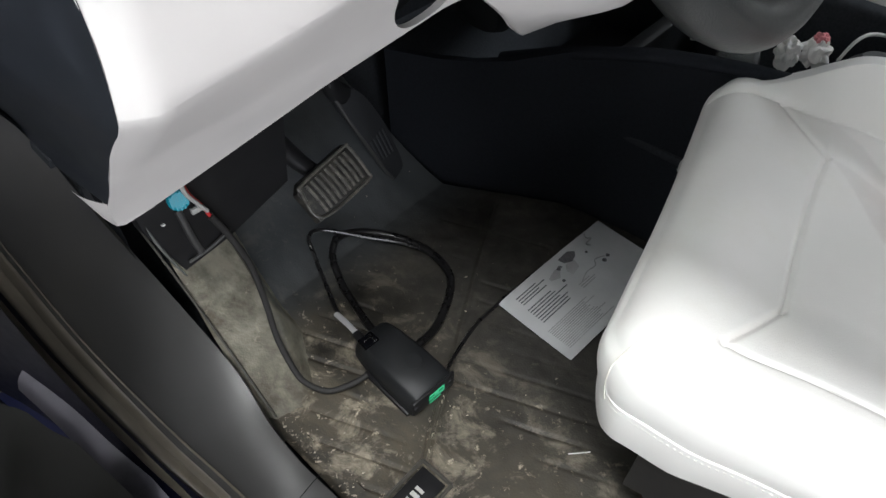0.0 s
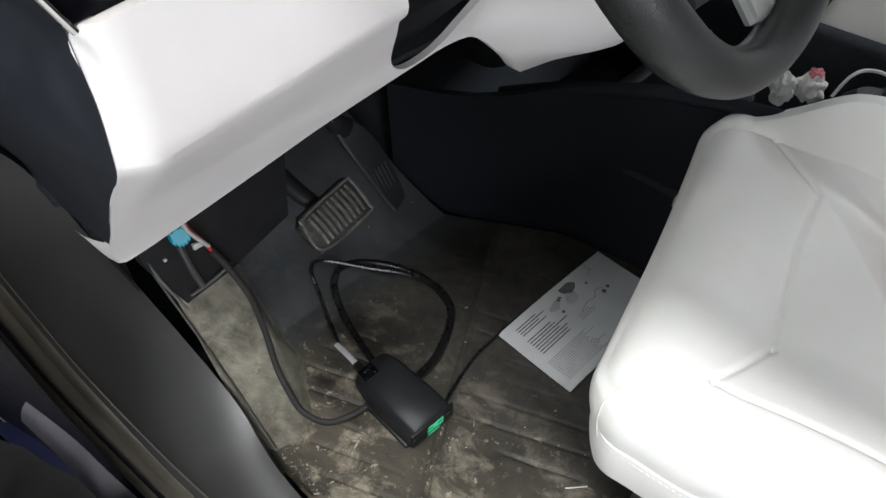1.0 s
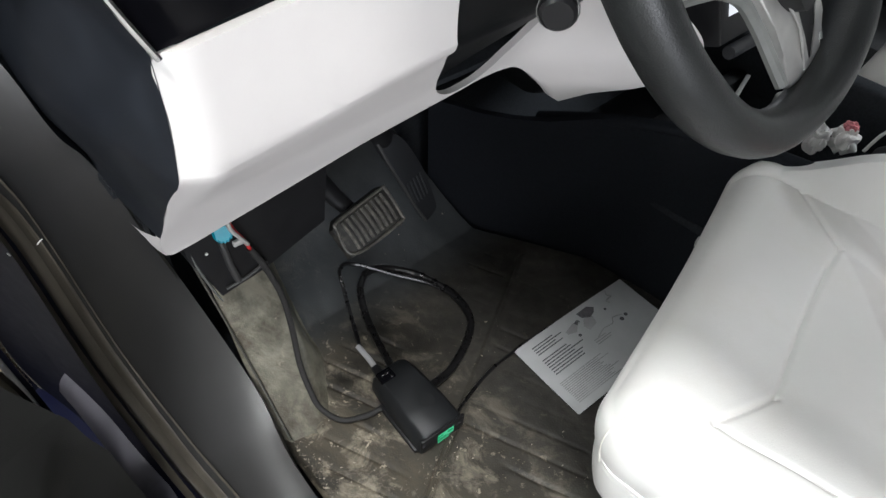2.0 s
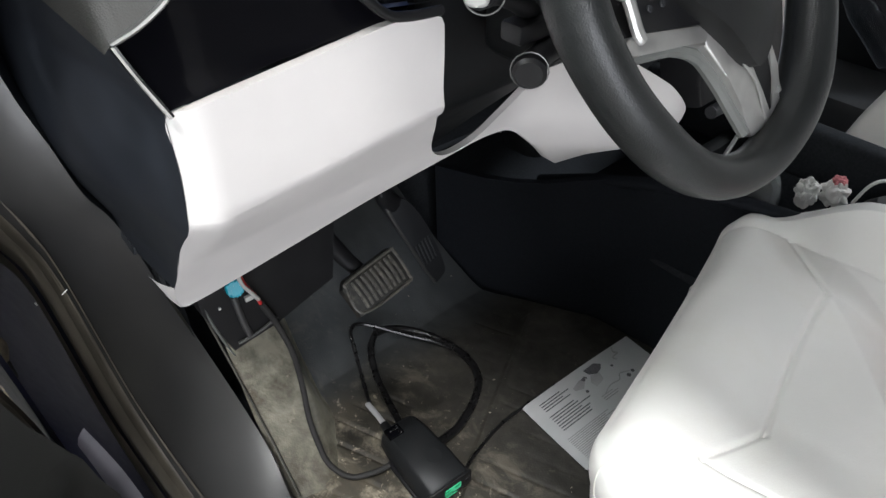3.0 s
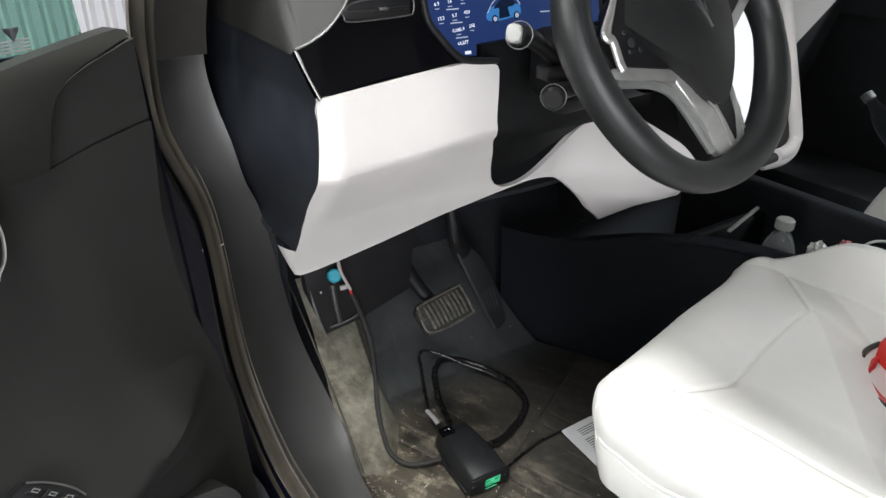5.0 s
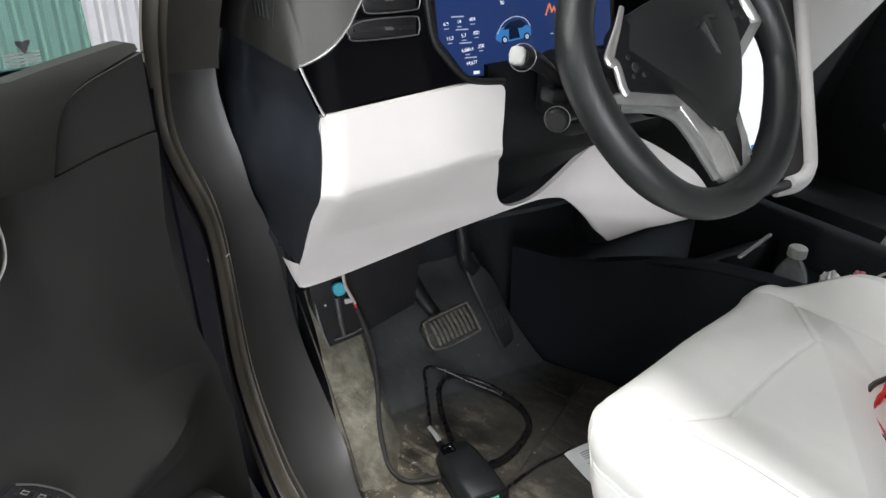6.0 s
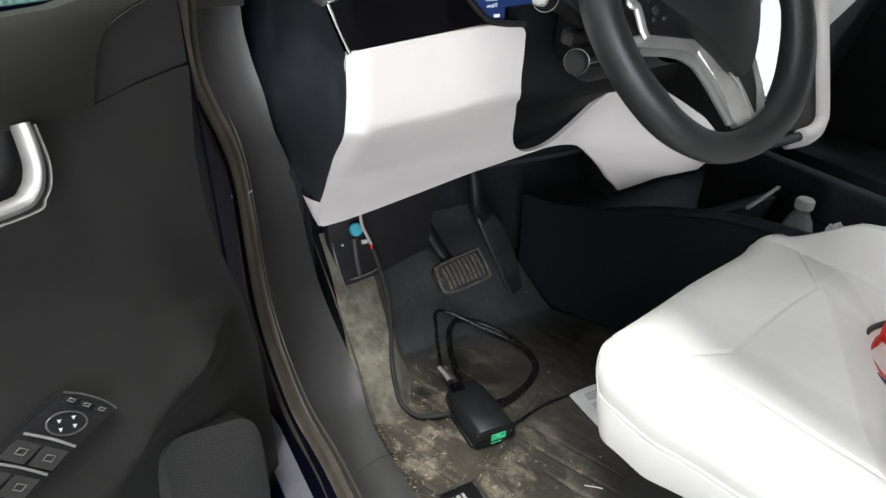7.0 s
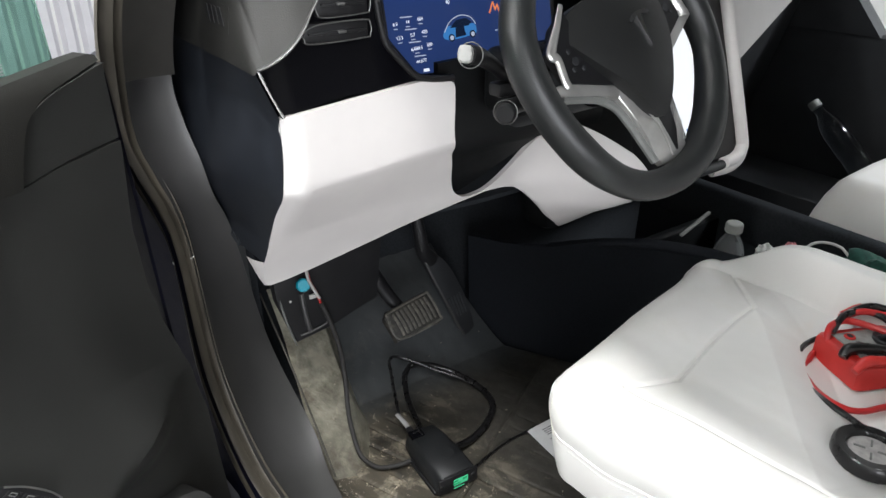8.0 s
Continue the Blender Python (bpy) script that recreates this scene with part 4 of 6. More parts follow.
part("car_door_gap", plate([(-0.022, 0.003), (-0.020, 0.022), (0.000, 0.022), (0.004, 0.004)], lambda a, b, d: on_pic(a, b, 0.0006 - d), 0.0004), SCREEN_DARK, screen)
for a in (-0.032, 0.020):
    part("car_wheel", disc(on_pic(a, 0.004, 0.0003), FACE.to_3x3() @ Vector((0, 0, 1)), 0.0055, 0.0006, 18), SCREEN_DARK, screen)
    part("wheel_disc", disc(on_pic(a, 0.004, 0.0010), FACE.to_3x3() @ Vector((0, 0, 1)), 0.0034, 0.0004, 14), CAPTION, screen)
part("energy_graph", tube([FACE @ Vector((0.034 + 0.004 * k, 0.004 + 0.008 * ((k * 7) % 5 - 2) / 2, 0.0006)) for k in range(9)], 0.0012, 6, steps=2), SCREEN_ORANGE, screen)
# column shroud below the wheel
column = thing("steering_column", "black plastic steering column shroud with levers", "steering column")
part("shroud", sheet(lambda u, v: (0.625 + (0.062 - 0.012 * v) * math.sin(radians(-180 + 360 * u)) - 0.012 * v, 0.285 + 0.17 * v, 0.748 - 0.08 * v - (0.060 - 0.006 * v) * math.cos(radians(-180 + 360 * u)) * (1.0 if abs(u - 0.5) < 0.25 else 0.6)), 36, 10), BLACK_VINYL, column)
part("lever_housing", box((0.505, 0.325, 0.675), (0.60, 0.40, 0.765), 0.016, 3), COLUMN_BLACK, column)
part("column_panel", curved_plate([(0.455, 0.74), (0.457, 0.60), (0.49, 0.54), (0.53, 0.495), (0.56, 0.485), (0.60, 0.51), (0.66, 0.60), (0.80, 0.60), (0.80, 0.76)], lambda a, b, d: (a, dash_y(b) + 0.036 + d, b), 0.01, [0.5 + 0.02 * k for k in range(13)]), COLUMN_BLACK, column)
gear = part("gear_lever", tube([(0.52, 0.345, 0.722), (0.47, 0.325, 0.752), (0.435, 0.312, 0.770), (0.405, 0.300, 0.778)], [0.009, 0.009, 0.011, 0.0125], 14), BLACK_PLASTIC, column)
TIP = Matrix.Translation((0.403, 0.299, 0.7785)) @ Vector((-0.72, -0.62, 0.30)).to_track_quat("Z", "Y").to_matrix().to_4x4()
part("gear_button", plate([(0.0088 * math.copysign(abs(math.cos(t)) ** 0.6, math.cos(t)), 0.0100 * math.copysign(abs(math.sin(t)) ** 0.6, math.sin(t))) for t in [2 * math.pi * k / 24 for k in range(24)]], lambda a, b, d: TIP @ Vector((a, b, 0.010 - d)), 0.014, 0.003, 3), CLEAR_GREY, gear, "pale rounded end button")
part("gear_ring", tube([TIP @ Vector((0.0150 * math.cos(t) + 0.004, 0.0150 * math.sin(t), -0.006)) for t in [2 * math.pi * k / 24 for k in range(24)]], 0.0008, 6, closed=True, steps=1), DULL_METAL, gear)
turn_lever = part("turn_lever", tube([(0.545, 0.33, 0.70), (0.50, 0.318, 0.70), (0.478, 0.310, 0.698)], [0.012, 0.011, 0.014], 12), BLACK_PLASTIC, column)
part("lever_knob", disc((0.480, 0.311, 0.697), (-0.75, -0.62, -0.1), 0.0145, 0.012, 24, 0.003), BLACK_PLASTIC, turn_lever)
part("knob_ring", tube(ring_of(0.0160, 16, (0.476, 0.308, 0.697), Vector((0.62, -0.75, 0)).normalized(), (0, 0, 1)), 0.0006, 6, closed=True, steps=1), DULL_METAL, turn_lever)
part("lever_block", box((0.475, 0.32, 0.712), (0.52, 0.345, 0.730), 0.004), BLACK_PLASTIC, column)
part("ignition_dot", disc((0.515, 0.352, 0.70), (0, -1, 0), 0.004, 0.004, 14, 0.001), SILVER, column)

# ---- steering wheel ----
wheel = thing("steering_wheel", "black leather steering wheel with silver spokes", "steering wheel")
WH = Matrix.Translation((0.625, 0.249, 0.765)) @ Matrix.Rotation(radians(-29.6), 4, "X")


def on_wheel(a, b, d=0.0):
    return WH @ Vector((a, d, b))


rimline = []
for k in range(28):
    a = 2 * math.pi * k / 28
    r = lerp(math.degrees(a), [0, 20, 40, 60, 80, 100, 150, 170, 180, 200, 220, 240, 260, 280, 300, 320, 340, 360], [0.167, 0.165, 0.168, 0.172, 0.173, 0.173, 0.175, 0.1755, 0.1725, 0.165, 0.1645, 0.170, 0.174, 0.173, 0.1715, 0.167, 0.164, 0.167])
    x, z = r * math.cos(a), r * math.sin(a)
    rimline.append(on_wheel(x, z))
part("rim", tube(rimline, [0.0185, 0.0205, 0.0185, 0.0165, 0.0165, 0.0165, 0.0185, 0.0205, 0.0215, 0.0205, 0.0210, 0.0195, 0.0195, 0.0210, 0.0230, 0.0215, 0.0185], 18, closed=True, steps=4, flat=1.12, up=(0, 1, 0)), WHEEL_LEATHER, wheel, "worn black leather rim")
TURN = radians(16)


def on_hub(a, b, d=0.0):
    """A place on the turned hub: the wheel stands a little to the left of straight ahead."""
    return on_wheel(a * math.cos(TURN) - b * math.sin(TURN), a * math.sin(TURN) + b * math.cos(TURN), d)


hub = part("airbag_cover", curved_plate([(q.x, q.y) for q in spline([(-0.093, 0.062, 0), (-0.082, 0.022, 0), (-0.050, -0.030, 0), (-0.014, -0.086, 0), (0.014, -0.086, 0), (0.050, -0.030, 0), (0.082, 0.022, 0), (0.093, 0.062, 0), (0.055, 0.084, 0), (-0.055, 0.084, 0)], 4, True)], lambda a, b, d: on_hub(a, b, -0.034 + 0.024 * min(1.3, (a / 0.10) ** 2 + (b / 0.10) ** 2) + d), 0.030, [-0.07 + 0.0125 * k for k in range(13)], [-0.08 + 0.016 * k for k in range(11)]), COVER_BLACK, wheel, "black airbag cover")
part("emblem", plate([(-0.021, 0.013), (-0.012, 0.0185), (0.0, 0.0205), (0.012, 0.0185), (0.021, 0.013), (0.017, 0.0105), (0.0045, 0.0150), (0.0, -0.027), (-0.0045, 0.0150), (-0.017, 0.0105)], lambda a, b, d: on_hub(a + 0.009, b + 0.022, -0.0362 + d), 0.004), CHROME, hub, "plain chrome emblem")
part("hub_back", disc(on_wheel(0, 0, 0.005), WH.to_3x3() @ Vector((0, 1, 0)), 0.055, 0.07, 32, 0.01, None, 0.045), BLACK_PLASTIC, wheel)
for s in (-1, 1):
    pod = part("button_pod", curved_plate([(s * a, b) for a, b in ((-0.079, 0.086), (-0.128, 0.050), (-0.1245, 0.034), (-0.120, 0.006), (-0.048, -0.026), (-0.070, 0.02))], lambda a, b, d: on_hub(a, b, -0.008 + d), 0.016), BLACK_PLASTIC, wheel, "black button pod")
    part("spoke_bar", plate([(s * a, b) for a, b in ((-0.150, 0.012), (-0.134, 0.011), (-0.123, 0.007), (-0.094, -0.006), (-0.046, -0.025), (-0.037, -0.038), (-0.055, -0.042), (-0.083, -0.023), (-0.130, -0.003), (-0.150, 0.000))], lambda a, b, d: on_hub(a, b, -0.006 + d), 0.010, 0.0030, 2), SILVER, wheel, "satin silver spoke")
    part("spoke_side", tube([on_hub(s * a, b, 0.006) for a, b in ((-0.132, -0.006), (-0.100, -0.019), (-0.076, -0.031), (-0.056, -0.050), (-0.046, -0.078), (-0.040, -0.108), (-0.034, -0.140))], 0.0060, 8, flat=0.9, up=(0, 1, 0)), GREY_DARK, wheel)
    part("pod_trim", tube([on_hub(s * a, b, -0.009) for a, b in ((-0.078, 0.0925), (-0.100, 0.072), (-0.122, 0.054), (-0.129, 0.046), (-0.123, 0.037), (-0.1275, 0.012), (-0.126, 0.004))], [0.004, 0.0055, 0.0075, 0.0085, 0.0075, 0.0075, 0.0070], 10, flat=0.6, up=(0, 1, 0)), SILVER, wheel, "satin silver pod trim")
    for k, (a, b) in enumerate(((0.098, 0.026), (0.090, 0.014), (0.106, 0.018), (0.102, 0.040))):
        part("wheel_button", disc(on_hub(s * a, b, -0.0085), WH.to_3x3() @ Vector((0, -1, 0)), 0.0055 if k == 0 else 0.0030, 0.002, 16, 0.0006), BLACK_VINYL, pod)
foot = lambda a, b, d: on_hub(a, b, -0.006 + 0.010 * max(0, -0.10 - b) / 0.05 + d)
part("lower_spoke", plate([(-0.046, -0.025), (-0.031, -0.049), (-0.009, -0.087), (-0.003, -0.092), (0.003, -0.120), (0.008, -0.147), (0.017, -0.1475), (0.026, -0.120), (0.029, -0.088), (0.036, -0.084), (0.037, -0.115), (0.034, -0.150), (0.028, -0.156), (0.005, -0.158), (-0.025, -0.150), (-0.032, -0.138), (-0.036, -0.113), (-0.043, -0.080), (-0.055, -0.042)], foot, 0.010, 0.0025, 2), SILVER, wheel, "satin silver lower spoke")
part("spoke_ridge", tube([foot(a, b, -0.0005) for a, b in ((-0.040, -0.038), (-0.020, -0.075), (-0.008, -0.105), (0.000, -0.148))], 0.0012, 6), SILVER, wheel)
part("spoke_inset", plate([(-0.003, -0.088), (0.030, -0.086), (0.027, -0.120), (0.018, -0.149), (0.007, -0.149), (0.002, -0.120)], lambda a, b, d: foot(a, b, d + 0.002), 0.008), BLACK_PLASTIC, wheel, "black spoke inset")
# ---- driver's seat ----
SEAT_W, SEAT_D = 0.525, 0.56
seat = thing("driver_seat", "white leather driver's seat cushion with stitched bolsters", "car seat", at=(0.423, 0.145, 0), turn=10)


def near_line(a, b, line):
    """Distance from (a, b) to a bent line."""
    best = 9.0
    for (a0, b0), (a1, b1) in zip(line, line[1:]):
        da, db = a1 - a0, b1 - b0
        k = min(1.0, max(0.0, ((a - a0) * da + (b - b0) * db) / (da * da + db * db)))
        best = min(best, math.hypot(a - a0 - k * da, b - b0 - k * db))
    return best


SEAT_SEAMS = {
    "front_seam": [(0.117, 0.124), (0.19, 0.119), (0.26, 0.117), (0.32, 0.118), (0.369, 0.121)],
    "corner_seam": [(0.117, 0.124), (0.082, 0.106), (0.050, 0.088)],
    "left_seam": [(0.050, 0.088), (0.051, 0.15), (0.052, 0.22), (0.056, 0.40), (0.056, 0.56)],
    "right_seam": [(0.369, 0.121), (0.408, 0.097), (0.448, 0.072)],
    "bolster_seam": [(0.458, 0.030), (0.450, 0.070), (0.441, 0.119), (0.427, 0.206), (0.418, 0.40), (0.418, 0.56)],
}
RL, RR, RF, DROP = 0.040, 0.060, 0.046, 0.042


def seat_top(a, b):
    """Height of the cushion at a across from the left and b back from the front."""
    soft = lambda q: min(1.0, max(0.0, q)) ** 2 * (3 - 2 * min(1.0, max(0.0, q)))
    z = 0.402 - 0.05 * max(0, b - 0.10)
    z += 0.012 * soft((0.115 - b) / 0.07)
    foot_a = lerp(b, [0.03, 0.07, 0.119, 0.206, 0.40], [0.458, 0.450, 0.441, 0.427, 0.418])
    z -= 0.022 * max(0.0, min(1.0, (b - 0.119) / 0.11, (a - 0.052) / 0.10, (foot_a - 0.004 - a) / 0.075, (b - 0.121 + 0.62 * (a - 0.369)) / 0.09))
    z += 0.010 * soft(1 - abs(a - 0.040) / 0.10) * soft((b - 0.06) / 0.12)
    z += 0.070 * soft((a - foot_a + 0.004) / 0.034) ** 0.8 * soft((b - 0.018) / 0.105)
    z -= 0.022 * soft((a - 0.20) / 0.24) * soft((0.150 - b) / 0.12)
    for line in SEAT_SEAMS.values():
        z -= 0.0032 * math.exp(-(near_line(a, b, line) / 0.0026) ** 2)
    return z + 0.0006 * noise.noise((a * 14, b * 14, 2)) + 0.0003 * noise.noise((a * 45, b * 30, 7))


def seat_shell(u, v):
    """Cushion skin: the rim of the unit square rolls over the edge and down the sides."""
    roll_u, roll_v = 0.20, 0.18
    su = min(1, max(0, (u - roll_u) / (1 - 2 * roll_u)))
    sv = max(0, (v - roll_v) / (1 - roll_v))
    a, b = RL + (SEAT_W - RL - RR) * su, RF + (SEAT_D - RF) * sv
    ku = max(0, (roll_u - u) / roll_u, (u - 1 + roll_u) / roll_u)
    kv = max(0, (roll_v - v) / roll_v)
    k = min(1.0, math.hypot(ku, kv))
    z = seat_top(a, b)
    b -= 0.031 * su ** 1.5 * max(0.0, 1 - (b - RF) / 0.10)
    if k > 0:
        h = math.hypot(ku, kv)
        du, dv = (-1 if u < 0.5 else 1) * ku / h, kv / h
        ang = min(1, k / 0.45) * math.pi / 2
        swell = 0.007 * math.sin(math.pi * min(1, max(0, (k - 0.36) / 0.32))) - 0.016 * max(0, (k - 0.68) / 0.32) ** 1.5
        swell += 0.002 * noise.noise((a * 9, b * 9, k * 3)) * k
        side_r = RL if u < 0.5 else RR
        a += du * (side_r * math.sin(ang) + swell)
        b -= dv * (RF * math.sin(ang) + swell)
        z -= DROP * (1 - math.cos(ang)) + max(0, k - 0.45) / 0.55 * lerp(b, [0.10, 0.20, 0.36], [0.133, 0.112, 0.070])
    return (a, -b, z)


cushion = part("cushion", sheet(seat_shell, 340, 340), WHITE_LEATHER, seat, "creased white leather cushion")


def side_line(k, start=0.19, end=0.80, out=0.0):
    """A line along the cushion's left side at k of the way down, turning in at the front corner."""
    pts = []
    for j in range(14):
        v = end + (start - end) * j / 13
        p = seat_shell(0.20 * (1 - k), v)
        pts.append((p[0] - out, p[1], p[2]))
    for j in range(1, 6):
        a = math.pi / 2 * j / 6
        p = seat_shell(0.20 * (1 - k * math.cos(a)), 0.18 * (1 - k * math.sin(a)))
        pts.append((p[0] - out * math.cos(a), p[1] + out * math.sin(a), p[2] + 0.03 * (j / 5) ** 2))
    return pts


part("piping", tube(side_line(0.68, out=0.0002), 0.0019, 8, steps=5), WHITE_LEATHER, cushion, "white piping round the cushion")
part("corner_piping", tube([seat_shell(0.20 * (1 - k * 0.80), 0.18 * (1 - k * 0.62)) for k in (0.22, 0.34, 0.46, 0.58, 0.70)], 0.0009, 6), WHITE_THREAD, cushion)
for row, k in enumerate((0.17, 0.24, 0.72)):
    q = spline(side_line(k, 0.20, 0.62 if row < 2 else 0.80, 0.0002), 9)[: 118 if row < 2 else 160]
    for j in range(0, len(q) - 2, 2):
        part("stitch", tube([q[j], q[j].lerp(q[j + 1], 0.9)], 0.0008 if row < 2 else 0.00035, 4, steps=1), WHITE_THREAD, cushion, smooth=False)
part("seat_base", box((0.06, -0.55, 0.05), (0.46, -0.09, 0.25), 0.02), BLACK_PLASTIC, seat, "black plastic seat base")
part("side_valance", sheet(lambda u, v: (0.030 + 0.02 * v, -0.07 - 0.48 * u, 0.290 - 0.18 * v), 12, 4, 0.006), BLACK_PLASTIC, seat)
part("seat_rail", box((0.05, -0.55, -0.02), (0.09, -0.12, 0.06), 0.005), PEDAL_STEEL, seat)
part("seat_rail", box((0.40, -0.55, -0.02), (0.44, -0.12, 0.06), 0.005), PEDAL_STEEL, seat)
part("backrest", sheet(lambda u, v: (0.0 + 0.49 * u, -0.56 - 0.20 * v - 0.05 * math.sin(math.pi * u), 0.36 + 0.75 * v), 14, 14, 0.09), WHITE_LEATHER, seat, "white leather backrest")
part("seat_clip", box((0.33, 0.020, 0.335), (0.338, 0.027, 0.35), 0.002), SILVER, seat)
part("pale_wire", tube([(0.050, 0.0, 0.098), (0.058, -0.012, 0.100), (0.066, -0.022, 0.100)], 0.0008, 8), CLEAR_GREY, seat, "thin white wire under the cushion")

# ---- multimeter and ring on the seat ----
ZM = 0.372
meter = thing("multimeter", "red and grey multimeter with test leads on the seat", "multimeter", at=(0.853, -0.075, ZM), turn=-114)
body = part("case", plate([(-0.040, -0.080), (0.040, -0.080), (0.045, -0.072), (0.046, 0.085), (0.036, 0.098), (-0.036, 0.098), (-0.046, 0.085), (-0.045, -0.072)], lambda a, b, d: (a, b, 0.038 - d), 0.036, 0.006, 3), RED_PLASTIC, meter, "red rubber case")
face = part("face_plate", plate([(-0.033, -0.064), (0.033, -0.064), (0.036, 0.08), (0.028, 0.086), (-0.028, 0.086), (-0.036, 0.08)], lambda a, b, d: (a, b, 0.0400 - d), 0.006, 0.002), GREY_FACE, meter, "grey face plate")
part("dial", disc((0.0, 0.0, 0.0395), (0, 0, 1), 0.022, 0.008, 28, 0.002), BLACK_PLASTIC, face)
part("dial_grip", box((-0.004, -0.020, 0.0465), (0.004, 0.020, 0.0525), 0.002), BLACK_PLASTIC, face)
part("meter_screen", box((-0.028, 0.040, 0.0395), (0.028, 0.074, 0.0420), 0.001), GREY_DARK, face)
for a in (-0.020, 0.0, 0.020):
    part("socket", disc((a, -0.046, 0.0395), (0, 0, 1), 0.0075, 0.003, 18, 0.001), RED_PLASTIC if a < 0 else BLACK_PLASTIC, face)
    part("socket_hole", disc((a, -0.046, 0.0420), (0, 0, 1), 0.0042, 0.001, 14), BLACK_PLASTIC, face)
lead = thing("test_leads", "red and black test leads coiled round the meter", "cable")
part("black_lead", tube([(0.830, 0.006, 0.381), (0.805, 0.008, 0.380), (0.785, 0.004, 0.380), (0.762, -0.006, 0.379), (0.735, -0.025, 0.379), (0.714, -0.048, 0.379), (0.705, -0.074, 0.379), (0.701, -0.101, 0.378), (0.697, -0.125, 0.377), (0.698, -0.149, 0.376), (0.700, -0.22, 0.374), (0.71, -0.30, 0.372)], 0.0040, 8), CABLE_BLACK, lead)
part("red_lead", tube([(0.810, -0.010, 0.380), (0.790, -0.010, 0.380), (0.771, -0.015, 0.379), (0.751, -0.021, 0.379), (0.723, -0.045, 0.379), (0.711, -0.072, 0.379), (0.713, -0.096, 0.378), (0.727, -0.111, 0.378), (0.759, -0.122, 0.377), (0.82, -0.145, 0.376)], 0.0040, 8), RED_WIRE, lead)
part("red_coil", tube([(0.794, -0.023, 0.401), (0.800, -0.017, 0.416), (0.817, -0.014, 0.421), (0.842, -0.020, 0.421), (0.854, -0.044, 0.421), (0.856, -0.076, 0.421), (0.854, -0.110, 0.416)], 0.0048, 8), RED_WIRE, lead)
part("red_coil", tube([(0.844, -0.009, 0.420), (0.862, -0.025, 0.431), (0.878, -0.040, 0.431), (0.884, -0.061, 0.431), (0.886, -0.105, 0.424)], 0.0048, 8), RED_WIRE, lead)
part("red_coil", tube([(0.876, 0.001, 0.408), (0.902, -0.019, 0.428), (0.919, -0.045, 0.430), (0.926, -0.090, 0.424)], 0.0048, 8), RED_WIRE, lead)
part("black_coil", tube([(0.814, -0.017, 0.411), (0.824, -0.017, 0.425), (0.845, -0.016, 0.429), (0.870, -0.027, 0.430), (0.878, -0.045, 0.430), (0.872, -0.070, 0.428), (0.870, -0.105, 0.422)], 0.0048, 8), CABLE_BLACK, lead)
part("black_coil", tube([(0.860, -0.007, 0.416), (0.882, -0.023, 0.432), (0.898, -0.045, 0.433), (0.904, -0.090, 0.426)], 0.0048, 8), CABLE_BLACK, lead)
part("black_plug", tube([(0.770, -0.054, 0.408), (0.782, -0.056, 0.418), (0.806, -0.077, 0.420), (0.830, -0.100, 0.418)], [0.0065, 0.0080, 0.0072, 0.005], 10), CABLE_BLACK, lead)
part("red_probe", tube([(0.754, -0.078, 0.406), (0.772, -0.082, 0.417), (0.791, -0.096, 0.418), (0.83, -0.122, 0.416)], [0.0055, 0.0072, 0.0068, 0.006], 10), RED_PLASTIC, lead)
roll = thing("tape_ring", "black rubber ring with a silver metal core on the seat", "ring", at=(0.646, -0.154, ZM + 0.004))
bm = bmesh.new()
rings = []
for k in range(40):
    a = 2 * math.pi * k / 40
    rings.append([(r * math.cos(a), r * math.sin(a), z) for r, z in ((0.040, 0.003), (0.0405, 0.010), (0.040, 0.017), (0.037, 0.0205), (0.027, 0.0195), (0.0255, 0.017), (0.0255, 0.002), (0.027, 0.0), (0.037, 0.0))])
skin(bm, rings, True, False, True)
part("ring", bm, CABLE_BLACK, roll)
part("core", disc((0, 0, 0.002), (0, 0, 1), 0.0255, 0.013, 32, 0.002), CORE_METAL, roll, "scratched silver core")
for k in range(4):
    a = 0.4 + k * math.pi / 2
    part("core_tab", box((-0.006, -0.0012, 0), (0.006, 0.0012, 0.0016), 0.0005), GREY_DARK, roll).matrix_local = pose(0.012 * math.cos(a), 0.012 * math.sin(a), 0.0148, 0, 0, math.degrees(a))

# ---- centre console ----
console = thing("centre_console", "black centre console with an open storage bin", "console")
part("side_wall", sheet(lambda u, v: (lerp(u, [0, 0.10, 0.17, 0.25, 0.5, 1], [0.80, 0.835, 0.885, 0.940, 0.965, 0.965]) - lerp(u, [0, 0.25, 0.5], [0.012, 0.042, 0.052]) * v, 0.78 - 1.3 * u, -0.02 + (lerp(0.78 - 1.3 * u, [-0.5, 0.0, 0.2, 0.33, 0.42, 0.5, 0.58, 0.78], [0.415, 0.415, 0.402, 0.38, 0.352, 0.32, 0.285, 0.25]) + 0.02) * v), 24, 8, 0.012), CONSOLE_FELT, console)
part("left_rail", tube([(0.880, 0.60, 0.270), (0.897, 0.50, 0.314), (0.903, 0.42, 0.345), (0.906, 0.33, 0.375), (0.910, 0.2, 0.401), (0.915, 0.0, 0.415), (0.918, -0.5, 0.415)], 0.012, 12, flat=0.8), CONSOLE_FELT, console)
part("right_rail", box((1.185, -0.55, 0.30), (1.225, 0.62, 0.395), 0.012, 3), CARPET, console)
part("bin_floor", box((0.92, -0.5, 0.20), (1.19, 0.60, 0.215), 0.004), CARPET, console)
part("right_wall", box((1.19, -0.55, -0.03), (1.215, 0.62, 0.31), 0.004), CARPET, console)
part("bin_front", box((0.925, 0.40, 0.2), (1.19, 0.43, 0.34), 0.01), COLUMN_BLACK, console)
